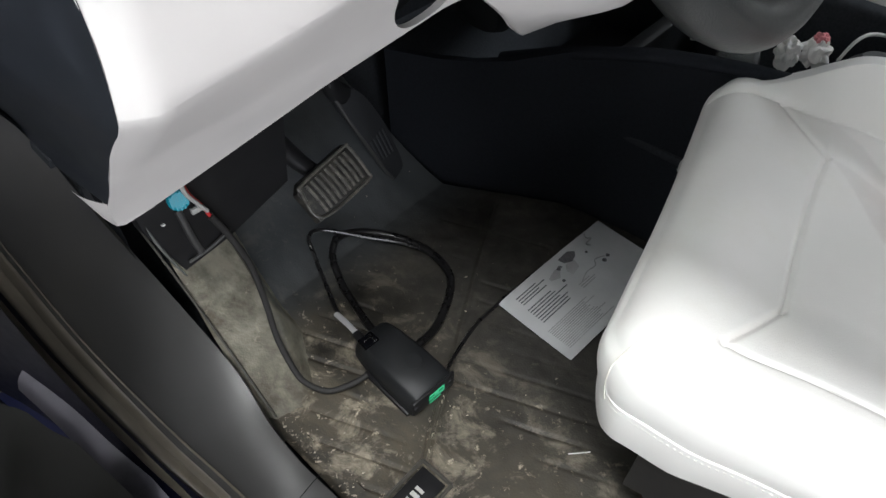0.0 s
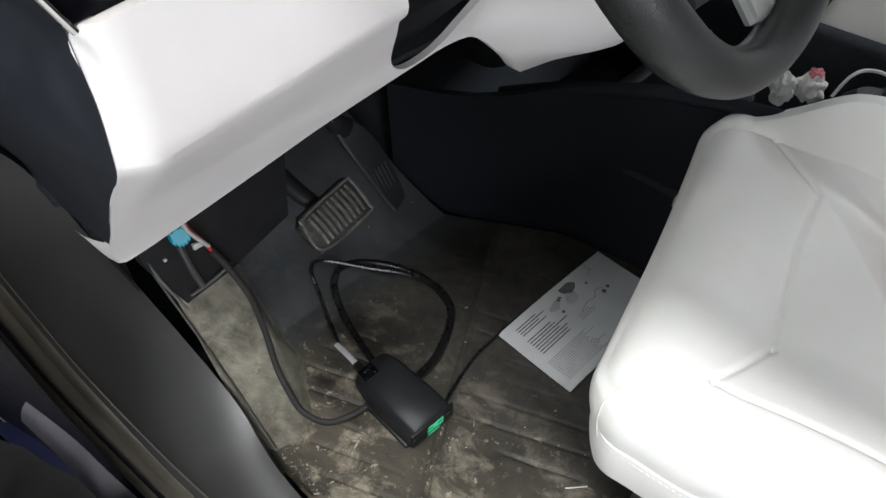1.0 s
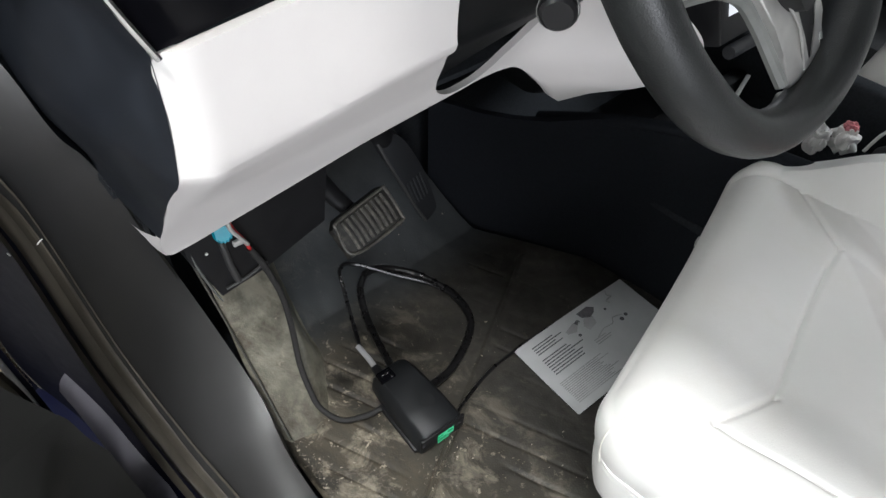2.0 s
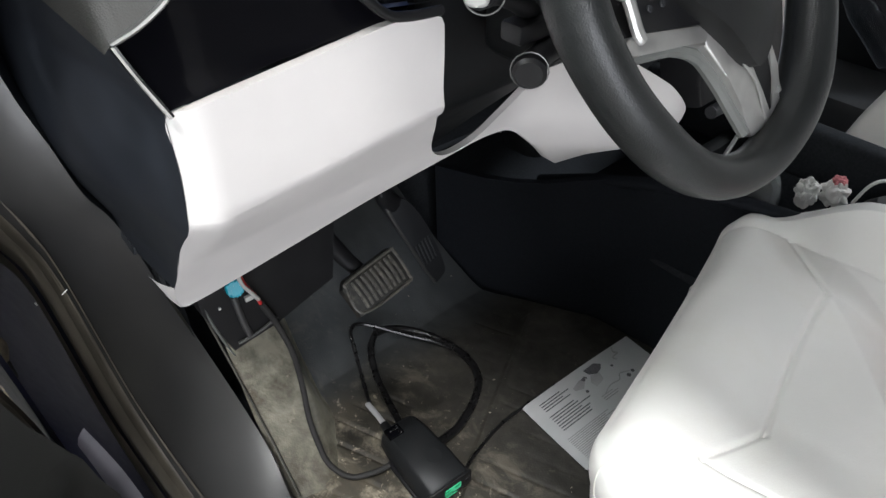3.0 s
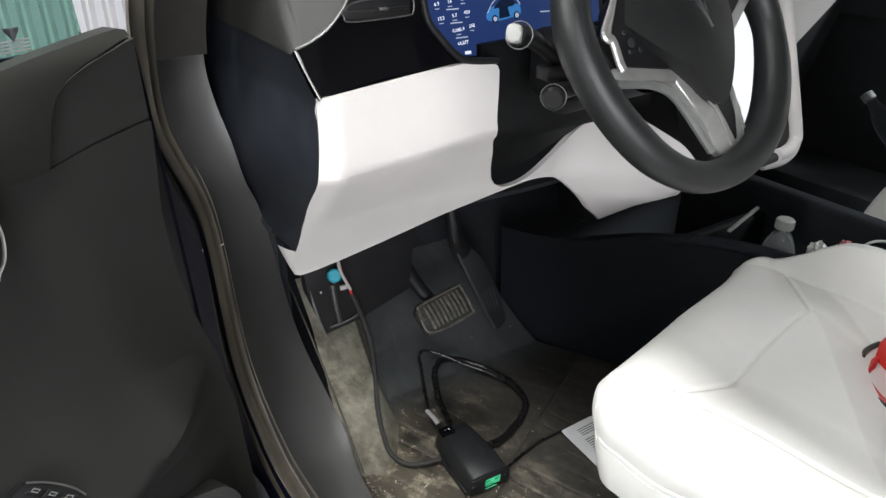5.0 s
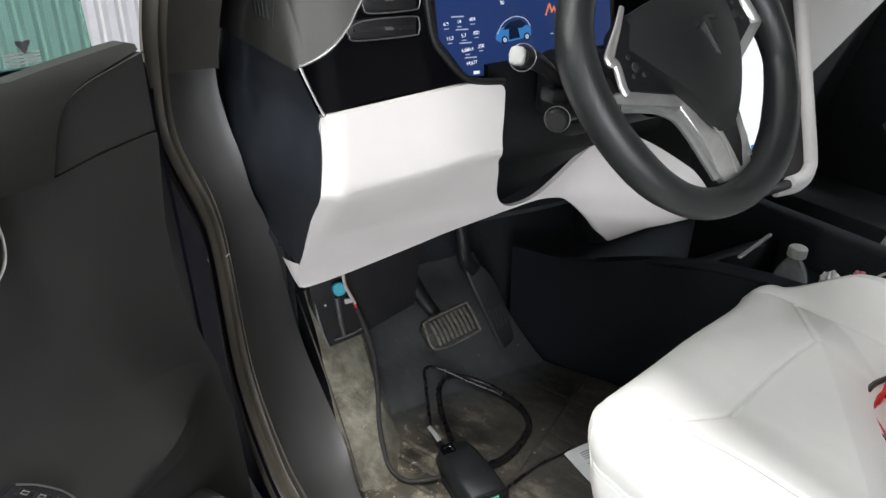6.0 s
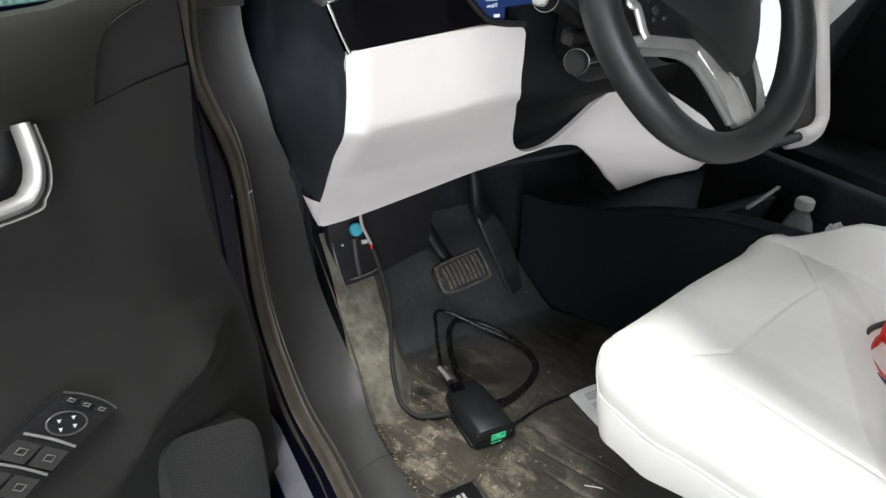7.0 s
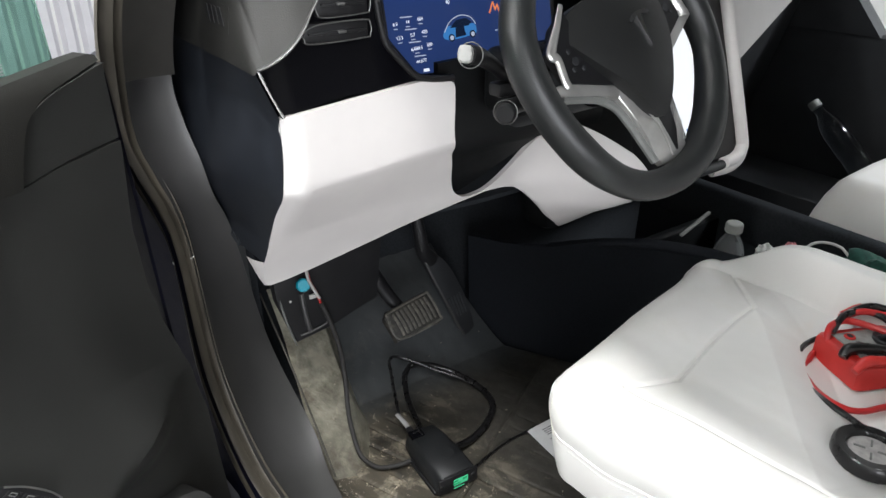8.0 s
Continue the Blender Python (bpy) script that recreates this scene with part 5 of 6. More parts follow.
part("bin_clip", box((-0.072, -0.0035, -0.002), (0.072, 0.0035, 0.003), 0.0015), SILVER, console, "bright metal rail").matrix_local = pose(1.0155, 0.349, 0.386, 0, 0, 15)
# bottle
bottle = thing("water_bottle", "clear plastic water bottle with a white cap", "bottle", at=(1.055, 0.292, 0.216))
prof = [(0.0, 0.0), (0.029, 0.0), (0.032, 0.006), (0.032, 0.045), (0.030, 0.05), (0.032, 0.056), (0.032, 0.105), (0.030, 0.118), (0.024, 0.138), (0.016, 0.153), (0.0125, 0.158), (0.0125, 0.170)]
bm = bmesh.new()
skin(bm, [[(r * math.cos(a) + 1e-5 * math.cos(a), r * math.sin(a) + 1e-5 * math.sin(a), z) for a in [2 * math.pi * k / 28 for k in range(28)]] for r, z in prof], True, False)
part("flask", bm, BOTTLE_PLASTIC, bottle)
cap = disc((0, 0, 0.164), (0, 0, 1), 0.0155, 0.020, 30, 0.002)
cap_ob = part("cap", cap, CLEAR_GREY, bottle, "white screw cap")
for k in range(24):
    a = 2 * math.pi * k / 24
    part("cap_rib", box((-0.0006, -0.0006, 0), (0.0006, 0.0006, 0.015)), CLEAR_GREY, cap_ob).location = (0.0156 * math.cos(a), 0.0156 * math.sin(a), 0.166)


def crumple(name, centre, size, seed, mat_, label, category):
    bm = bmesh.new()
    bmesh.ops.create_icosphere(bm, subdivisions=4, radius=1.0)
    for v in bm.verts:
        n = noise.noise(v.co * 2.2 + Vector((seed, 0, 0))) * 0.42 + abs(noise.noise(v.co * 2.6 + Vector((0, seed, 0)))) * 0.20
        v.co = Vector((v.co.x * size[0], v.co.y * size[1], v.co.z * size[2])) * (0.8 + n) + Vector(centre)
    return tagged(part(name, bm, mat_), label, category)


crumple("paper_tissue", (1.085, 0.235, 0.345), (0.018, 0.02, 0.026), 3.1, TISSUE, "crumpled white tissue in the console bin", "tissue")
crumple("plastic_bag", (1.115, 0.205, 0.345), (0.020, 0.022, 0.026), 7.7, TISSUE, "crumpled white plastic bag with pink print in the bin", "bag")
crumple("pink_wrapper", (1.118, 0.206, 0.366), (0.010, 0.012, 0.010), 9.2, PINK, "crumpled pink wrapper in the console bin", "wrapper")
crumple("green_cloth", (1.125, 0.055, 0.365), (0.055, 0.075, 0.045), 12.5, GREEN_CLOTH, "dark green cloth in the console bin", "cloth")
headset = thing("white_cable_loop", "black case with a white cable loop in the console bin", "cable")
part("case", disc((1.10, 0.12, 0.32), (0, 0, 1), 0.040, 0.055, 32, 0.015), BLACK_VINYL, headset)
part("loop", tube([(1.055, 0.165, 0.375), (1.075, 0.158, 0.400), (1.100, 0.145, 0.405), (1.114, 0.118, 0.400), (1.108, 0.088, 0.378)], 0.0026, 8), LIGHT_PRINT, headset)
# passenger seat and bag
pseat = thing("passenger_seat", "white leather passenger seat cushion", "car seat", at=(1.25, 0.24, 0))
part("cushion", sheet(lambda u, v: (0.50 * u - 0.01, 0.05 - 0.6 * v + 0.02 * math.sin(math.pi * u), 0.20 + 0.265 * math.sin(math.pi / 2 * min(1, u * 7, (1 - u) * 7)) ** 0.6 * math.sin(math.pi / 2 * min(1, v * 7)) ** 0.6), 40, 40), WHITE_LEATHER, pseat)
part("seat_base", box((0.05, -0.5, 0.0), (0.44, -0.06, 0.25), 0.03), BLACK_PLASTIC, pseat)
part("backrest", sheet(lambda u, v: (0.50 * u, -0.55 - 0.20 * v, 0.36 + 0.75 * v), 8, 8, 0.09), WHITE_LEATHER, pseat)
crumple("black_bag", (1.15, -0.07, 0.375), (0.06, 0.07, 0.05), 21.0, BLACK_VINYL, "soft black bag in the console bin", "bag")
dark_bottle = thing("dark_bottle", "clear dark bottle in the far door pocket", "bottle", at=(1.70, 0.42, 0.26))
bm = bmesh.new()
skin(bm, [[(r * math.cos(a), r * math.sin(a), z) for a in [2 * math.pi * k / 20 for k in range(20)]] for r, z in ((0.001, 0.0), (0.027, 0.0), (0.030, 0.006), (0.030, 0.05), (0.028, 0.055), (0.030, 0.06), (0.030, 0.13), (0.024, 0.16), (0.013, 0.185), (0.012, 0.205))], True, False)
dark_bottle.matrix_world = pose(1.70, 0.345, 0.35, -50, 0, 0)
part("flask", bm, DARK_BOTTLE, dark_bottle)
part("cap", disc((0, 0, 0.205), (0, 0, 1), 0.015, 0.02, 20, 0.002), GREY_DARK, dark_bottle)
part("far_pocket", box((1.60, -0.4, 0.02), (1.84, 0.75, 0.28), 0.03), BLACK_VINYL, shell)

# ---- touchscreen and passenger dash ----
tablet = thing("touchscreen", "lit white touchscreen in a white frame", "touchscreen")
TS = Matrix.Translation((0.992, 0.405, 0.690)) @ Matrix.Rotation(radians(-20), 4, "X")


def on_ts(a, b, d):
    return TS @ Vector((a, d, b))


part("back_box", plate([(-0.115, -0.185), (0.115, -0.185), (0.115, 0.185), (-0.115, 0.185)], lambda a, b, d: on_ts(a, b, d), 0.06, 0.006), BLACK_PLASTIC, tablet)
ts_screen = part("screen", plate([(-0.102, -0.150), (0.045, -0.150), (0.045, 0.17), (-0.102, 0.17)], lambda a, b, d: on_ts(a, b, -0.0015 - d), 0.001), MAP_WHITE, tablet, "bright white map on the screen")
for k, (a, b, m_) in enumerate(((-0.075, -0.125, SCREEN_CAR), (-0.055, -0.13, INK), (-0.035, -0.12, SCREEN_CAR), (-0.06, -0.10, SCREEN_CAR), (-0.02, -0.13, INK), (0.02, -0.128, SCREEN_CAR))):
    part("screen_icon", box((-0.006, -0.0006, -0.005), (0.006, 0.0006, 0.005)), m_, ts_screen).matrix_local = Matrix.Translation(on_ts(a, b, -0.0032)) @ TS.to_3x3().to_4x4()
part("frame_edge", tube([on_ts(0.112, 0.19, -0.006), on_ts(0.114, 0.0, -0.006), on_ts(0.114, -0.150, -0.006), on_ts(0.106, -0.178, -0.006), on_ts(0.085, -0.190, -0.006), on_ts(0.050, -0.193, -0.006)], 0.0125, 12, flat=0.9), WHITE_VINYL, tablet, "white frame round the screen")
part("frame_outer", tube([on_ts(0.128, 0.19, 0.004), on_ts(0.130, 0.0, 0.004), on_ts(0.130, -0.150, 0.004), on_ts(0.120, -0.188, 0.004), on_ts(0.090, -0.206, 0.008), on_ts(0.045, -0.208, 0.020)], 0.0105, 10), WHITE_VINYL, tablet, "white outer surround")
part("lower_bar", tube([on_ts(0.050, -0.196, -0.002), on_ts(0.0, -0.198, -0.002), on_ts(-0.10, -0.196, -0.002)], 0.009, 10), BLACK_VINYL, tablet)
part("lower_dash", box((0.86, 0.60, 0.30), (1.16, 0.70, 0.60), 0.03), COLUMN_BLACK, dashboard)
part("passenger_panel", sheet(lambda u, v: (1.14 + 0.70 * u, 0.45 + 0.04 * u + 0.02 * (1 - v) ** 2, 0.58 + 0.4375 * min(u, 0.6) + (0.29 - 0.4375 * min(u, 0.6)) * v), 20, 8, 0.012), WHITE_VINYL, dashboard, "white passenger dash panel")
part("glovebox", sheet(lambda u, v: (1.15 + 0.72 * u, 0.52 + 0.14 * u + 0.14 * (1 - v), 0.32 + (0.30 + 0.42 * min(u, 0.55)) * v), 14, 8, 0.012), BLACK_VINYL, dashboard, "black glovebox front")
part("knee_bar", sheet(lambda u, v: (0.20 + 0.98 * u, 0.60 + 0.25 * v, 0.47 - 0.04 * math.sin(3 * u) + 0.06 * v), 10, 4, 0.01), CARPET, dashboard)

# ---- leaflet ----
leaf = thing("leaflet", "printed white instruction leaflet lying on the mat", "leaflet")
PL, PT, PB = Vector((0.655, 0.399, 0.006)), Vector((0.912, 0.378, 0.022)), Vector((0.644, 0.252, 0.006))


def on_leaf(a, b, d=0.0):
    """a along the long edge, b along the short one, 0 to 1."""
    p = PL + (PT - PL) * a + (PB - PL) * b
    p.z += 0.004 * math.sin(math.pi * a) + 0.003 * b * b + d
    return p


page = part("page", sheet(lambda u, v: on_leaf(u, v), 20, 12, 0.0006), PAPER, leaf)
part("under_page", sheet(lambda u, v: on_leaf(u * 0.99 + 0.006, v * 1.0 + 0.012, -0.0018), 16, 8, 0.0006), PAPER, leaf)


def bar(a0, a1, b0, b1, m_, name="text_bar"):
    part(name, sheet(lambda u, v: on_leaf(a0 + (a1 - a0) * u, b0 + (b1 - b0) * v, 0.0006), 2, 1, 0.0002), m_, page)


rng = random.Random(8)
for k in range(4):
    bar(0.10, 0.10 + rng.uniform(0.16, 0.24), 0.10 + 0.035 * k, 0.114 + 0.035 * k, INK)
for k in range(7):
    bar(0.09, 0.09 + rng.uniform(0.20, 0.32), 0.29 + 0.036 * k, 0.304 + 0.036 * k, INK)
for k in range(13):
    bar(0.06, 0.06 + rng.uniform(0.30, 0.42), 0.62 + 0.024 * k, 0.632 + 0.024 * k, INK_PALE)
for k in range(3):
    bar(0.46, 0.46 + rng.uniform(0.10, 0.16), 0.46 + 0.03 * k, 0.472 + 0.03 * k, INK_PALE)


def drawn(outline, m_, name):
    part(name, plate(outline, lambda a, b, d: on_leaf(a, b, 0.0012 - d), 0.0006), m_, page)


drawn([(0.52, 0.07), (0.62, 0.06), (0.66, 0.12), (0.63, 0.17), (0.58, 0.20), (0.53, 0.15)], INK, "drawing")
drawn([(0.53, 0.17), (0.60, 0.20), (0.58, 0.30), (0.50, 0.33), (0.49, 0.25)], INK_PALE, "drawing")
drawn([(0.36, 0.18), (0.44, 0.14), (0.50, 0.16), (0.46, 0.20), (0.42, 0.26), (0.36, 0.22)], INK_PALE, "drawing")
drawn([(0.45, 0.15), (0.49, 0.13), (0.50, 0.17), (0.46, 0.19)], INK, "drawing")
for a, b, r in ((0.42, 0.31, 0.012), (0.71, 0.22, 0.010), (0.74, 0.44, 0.016), (0.79, 0.42, 0.014)):
    drawn([(a + r * math.cos(t), b + 1.7 * r * math.sin(t)) for t in [math.pi * k / 5 for k in range(10)]], INK, "drawing")
part("drawn_line", tube([on_leaf(*q, 0.001) for q in ((0.83, 0.02), (0.81, 0.08), (0.83, 0.12), (0.77, 0.14), (0.78, 0.19))], 0.0012, 6), INK_PALE, page)
part("drawn_line", tube([on_leaf(*q, 0.001) for q in ((0.50, 0.46), (0.58, 0.41), (0.66, 0.42), (0.70, 0.36), (0.77, 0.40))], 0.0009, 6), INK_PALE, page)

# ---- power inverter ----
inv = thing("power_inverter", "black power inverter with a lit green display", "inverter", at=(0.460, 0.430, 0.004), turn=-4)


def inv_ring(y, half, top, low=0.0):
    return [(-half * 0.92, y, low), (-half, y, low + 0.008), (-half * 0.96, y, top * 0.55), (-half * 0.80, y, top - 0.004), (-half * 0.68, y, top), (half * 0.68, y, top), (half * 0.80, y, top - 0.004), (half * 0.96, y, top * 0.55), (half, y, low + 0.008), (half * 0.92, y, low)]


bm = bmesh.new()
skin(bm, [inv_ring(-0.070, 0.041, 0.038), inv_ring(-0.066, 0.0425, 0.041), inv_ring(-0.02, 0.043, 0.042), inv_ring(0.035, 0.040, 0.040), inv_ring(0.060, 0.036, 0.036), inv_ring(0.068, 0.030, 0.030)])
ibody = part("case", bm, INVERTER_BLACK, inv, "matt black case")
part("side_flange", box((-0.046, -0.066, 0.0), (0.046, 0.03, 0.009), 0.003), BLACK_PLASTIC, inv)
part("front_panel", box((-0.040, -0.0735, 0.004), (0.040, -0.068, 0.036), 0.002), BLACK_PLASTIC, inv)
lcd = part("lcd", box((-0.010, -0.0748, 0.013), (0.019, -0.0730, 0.027), 0.0008), LCD_GREEN, inv, "lit green display")
for k, (a0, a1, b0, b1) in enumerate(((-0.012, 0.004, 0.016, 0.019), (0.007, 0.016, 0.021, 0.026), (-0.012, -0.002, 0.022, 0.026))):
    part("lcd_bar", box((a0, -0.0752, b0), (a1, -0.0747, b1)), LCD_DARK, lcd)
part("green_edge", box((-0.010, -0.0742, 0.006), (0.012, -0.0733, 0.008)), LCD_GREEN, inv)
for s in (-1, 1):
    part("dc_socket", disc((0.033 * s - 0.001, -0.0725, 0.020), (0, -1, 0), 0.0055, 0.002, 18, 0.001), BLACK_PLASTIC, inv)
part("usb_block", box((-0.030, 0.040, 0.034), (-0.004, 0.060, 0.043), 0.002), GLOSS_BLACK, inv)
part("usb_port", box((-0.012, 0.0405, 0.042), (-0.008, 0.056, 0.0438), 0.0005), CHROME, inv)
part("usb_port", box((-0.024, 0.050, 0.042), (-0.008, 0.053, 0.0438), 0.0005), CHROME, inv)
# Thin round disc on top, in the case's own black.
part("top_disc", disc((0.006, -0.022, 0.0415), (0, 0, 1), 0.013, 0.0006, 28), INVERTER_BLACK, ibody)
# cables
usb_cable = thing("usb_cable", "thin black cable with a bright metal plug", "cable")
part("plug", tube([(0.446, 0.505, 0.038), (0.449, 0.528, 0.037), (0.453, 0.560, 0.031)], 0.0048, 10, steps=3, flat=0.7), NICKEL, usb_cable, "bright metal plug")
part("plug_boot", tube([(0.443, 0.490, 0.040), (0.446, 0.507, 0.038)], 0.0075, 10, steps=2, flat=0.7), BLACK_PLASTIC, usb_cable)
part("cord", tube([(0.452, 0.550, 0.030), (0.468, 0.585, 0.024), (0.498, 0.655, 0.045), (0.515, 0.690, 0.062), (0.545, 0.690, 0.055), (0.60, 0.640, 0.030), (0.640, 0.60, 0.015), (0.660, 0.555, 0.008)], 0.0035, 8), CABLE_BLACK, usb_cable)
loop = thing("black_loop_cable", "thick black cable looped on the mat", "cable")
part("cord", tube([(0.553, 0.671, 0.040), (0.578, 0.672, 0.034), (0.612, 0.655, 0.024), (0.645, 0.615, 0.013), (0.660, 0.555, 0.010), (0.648, 0.500, 0.010), (0.611, 0.466, 0.010), (0.555, 0.442, 0.010), (0.520, 0.436, 0.014), (0.498, 0.435, 0.018)], 0.0068, 10), CABLE_BLACK, loop)
part("cord_tail", tube([(0.553, 0.671, 0.040), (0.528, 0.652, 0.034), (0.508, 0.612, 0.020), (0.494, 0.565, 0.011), (0.482, 0.522, 0.012), (0.475, 0.500, 0.014)], 0.0062, 10), CABLE_BLACK, loop)
power = thing("power_cable", "grey sleeved cable with bare red and white ends", "cable")
part("sleeve", tube([(0.320, 0.585, 0.325), (0.335, 0.585, 0.28), (0.348, 0.58, 0.22), (0.352, 0.575, 0.15), (0.347, 0.560, 0.085), (0.345, 0.540, 0.045), (0.346, 0.515, 0.016), (0.360, 0.480, 0.010), (0.390, 0.462, 0.012), (0.416, 0.455, 0.014)], 0.0044, 10), CABLE_GREY, power)
part("red_core", tube([(0.320, 0.585, 0.325), (0.314, 0.584, 0.345), (0.302, 0.580, 0.375), (0.295, 0.578, 0.41)], 0.0024, 8), RED_WIRE, power)
part("white_core", tube([(0.318, 0.583, 0.335), (0.306, 0.578, 0.36), (0.296, 0.572, 0.385), (0.292, 0.570, 0.42)], 0.0026, 8), GREY_WIRE, power)
part("mat_cord", tube([(0.500, 0.374, 0.012), (0.53, 0.385, 0.006), (0.596, 0.399, 0.005), (0.66, 0.400, 0.005), (0.719, 0.397, 0.005), (0.80, 0.389, 0.005)], 0.003, 8), CABLE_BLACK, power)
# ---- junction cover with the blue cap ----
cover = thing("fuse_cover", "black plastic cover under the dash with a blue cap", "cover")
part("cover_plate", plate([(0.244, 0.40), (0.250, 0.335), (0.280, 0.246), (0.345, 0.258), (0.440, 0.288), (0.455, 0.42)], lambda a, b, d: (a, 0.600 + d + 0.10 * max(0, 0.29 - b), b), 0.02, 0.003), BLACK_PLASTIC, cover)
part("cover_fold", tube([(0.292, 0.598, 0.345), (0.296, 0.596, 0.30), (0.302, 0.598, 0.268)], 0.0045, 8), GREY_TRIM, cover)
part("cover_edge", tube([(0.285, 0.600, 0.262), (0.315, 0.598, 0.266), (0.345, 0.598, 0.275)], 0.0022, 8), GREY_TRIM, cover)
capb = part("blue_cap", disc((0.295, 0.596, 0.362), (-0.25, -0.85, 0.45), 0.0115, 0.016, 24, 0.003), CYAN_PLASTIC, cover, "turquoise plastic cap")
for k in range(5):
    a = math.pi * k / 5
    part("cap_ridge", box((-0.0008, -0.011, -0.0008), (0.0008, 0.011, 0.0012)), CYAN_PLASTIC, capb).matrix_local = Matrix.Translation(Vector((0.295, 0.596, 0.362)) + 0.0158 * Vector((-0.25, -0.85, 0.45)).normalized()) @ Vector((-0.25, -0.85, 0.45)).to_track_quat("Z", "Y").to_matrix().to_4x4() @ Matrix.Translation((-0.008 + 0.004 * k, 0, 0)) @ Matrix.Diagonal((1, (1 - ((k - 2) / 2.6) ** 2) ** 0.5, 1, 1))
part("cap_neck", disc((0.297, 0.604, 0.352), (-0.25, -0.85, 0.45), 0.009, 0.012, 20, 0.001), BLACK_PLASTIC, cover)
part("pale_clip", box((0.303, 0.588, 0.334), (0.316, 0.593, 0.342), 0.001), CLEAR_GREY, cover)
part("brass_pin", disc((0.272, 0.600, 0.335), (0, -1, 0), 0.002, 0.002, 10), LIGHT_PRINT, cover)
part("side_clip", tube([(0.252, 0.605, 0.365), (0.258, 0.603, 0.32), (0.268, 0.602, 0.275), (0.276, 0.60, 0.245)], [0.002, 0.005, 0.005, 0.002], 8, flat=0.4), GREY_DARK, cover, "grey edge strip beside the cover")

# ---- driver's door, standing open ----
door = thing("driver_door", "dark grey trimmed driver's door standing wide open", "car door", at=(0.061, 0.466, 0), turn=-60)
# in the door: s runs back from its front edge, c stands inboard of the upper trim


def dp(s, z, c=0.0):
    return (c, -s, z)


def ledge_top(s):
    return lerp(s, [-0.05, 0.0, 0.067, 0.15, 0.21, 0.27, 0.34, 1.1], [0.37, 0.392, 0.418, 0.447, 0.470, 0.488, 0.503, 0.55])


def ledge_low(s):
    return lerp(s, [-0.05, 0.0, 0.09, 0.15, 0.19, 0.24, 0.28, 0.4, 1.1], [0.360, 0.376, 0.388, 0.390, 0.385, 0.370, 0.352, 0.32, 0.32])


def door_c(s, z):
    """How far the trim stands inboard: a sloping armrest ledge, with the pocket below set back under it."""
    zt, zl = ledge_top(s), ledge_low(s)
    soft = lambda q: q * q * (3 - 2 * q)
    front = door_front(z)
    edge = lerp(s, [0.0, 0.09, 0.19, 0.28, 0.36, 1.1], [0.062, 0.076, 0.092, 0.115, 0.138, 0.145])
    grow = soft(min(1.0, max(0.0, (s - front + 0.005) / 0.15)))
    if z > zt:
        k = min(1.0, max(0.0, (0.680 - z) / (0.680 - zt)))
        c = 0.040 * (0.25 * k + 0.75 * k ** 3)
    elif z > zl:
        c = 0.040 + (edge - 0.040) * (zt - z) / max(0.004, zt - zl)
    else:
        k = soft(min(1.0, (zl - z) / 0.075))
        c = edge - (edge - 0.048) * k
    return c * (0.10 + 0.90 * grow)


def door_front(z):
    return lerp(z, [-0.16, 0.10, 0.30, 0.34, 0.38, 0.41, 0.465, 0.52, 0.60, 0.66, 0.69], [-0.034, -0.026, -0.012, -0.002, 0.004, 0.012, 0.028, 0.038, 0.042, 0.036, 0.033])


def trim_point(u, v):
    """Rows follow the ledge's upper and lower lines."""
    guess = 0.02 + 1.06 * u ** 1.7
    zt, zl = ledge_top(guess), ledge_low(guess)
    z = lerp(v, [0, 0.25, 0.40, 0.48, 0.70, 1.0], [-0.16, 0.12, zl - 0.13, zl, zt, lerp(guess, [0.033, 0.098, 0.153, 0.23, 0.4, 1.05], [0.7005, 0.6935, 0.6835, 0.686, 0.689, 0.706])])
    s_ = door_front(z) + (1.08 - door_front(z)) * u ** 1.7
    return dp(s_, z, door_c(s_, z))


part("door_panel", sheet(trim_point, 80, 100, 0.012), DOOR_VINYL, door, "dark grey vinyl door trim with a sloping armrest ledge")
part("upper_insert", curved_plate([(0.033, 0.704), (0.098, 0.697), (0.152, 0.686), (0.148, 0.714), (0.133, 0.744), (0.105, 0.763), (0.062, 0.777), (0.034, 0.784)], lambda a, b, d: dp(a, b, 0.010 - d), 0.02, [0.70, 0.72, 0.74, 0.76], [0.0, 0.04, 0.08, 0.12]), DOOR_VINYL, door, "grained insert by the mirror")
part("upper_roll", curved_plate(run([(0.034, 0.786), (0.063, 0.779), (0.107, 0.765), (0.135, 0.746), (0.150, 0.715), (0.156, 0.686)], 3) + [(0.23, 0.689), (0.40, 0.692), (1.06, 0.71), (1.06, 0.795), (0.40, 0.776), (0.17, 0.779), (0.138, 0.783), (0.093, 0.788), (0.060, 0.7915), (0.040, 0.793), (0.033, 0.791)], lambda a, b, d: dp(a, b, 0.013 + 0.022 * math.sin(math.pi * min(1, max(0, (b - 0.665) / 0.125))) * min(1, max(0, (a - 0.10) / 0.12)) - 0.014 * (max(0, b - 0.768) / 0.024) ** 2 - d), 0.02, [0.695 + 0.008 * k for k in range(12)], [0.04 * k for k in range(26)]), DOOR_UPPER, door, "padded grey upper door roll")
part("crease_line", tube([dp(s_, z, 0.004) for s_, z in ((0.034, 0.7015), (0.098, 0.6945), (0.153, 0.6845), (0.23, 0.687), (0.40, 0.69), (1.05, 0.707))], 0.0026, 6), BLACK_PLASTIC, door)
part("insert_piping", tube([dp(s_, z, 0.015) for s_, z in ((0.154, 0.688), (0.149, 0.714), (0.134, 0.745), (0.106, 0.764), (0.062, 0.778), (0.036, 0.785))], 0.0008, 6), DOOR_UPPER, door)
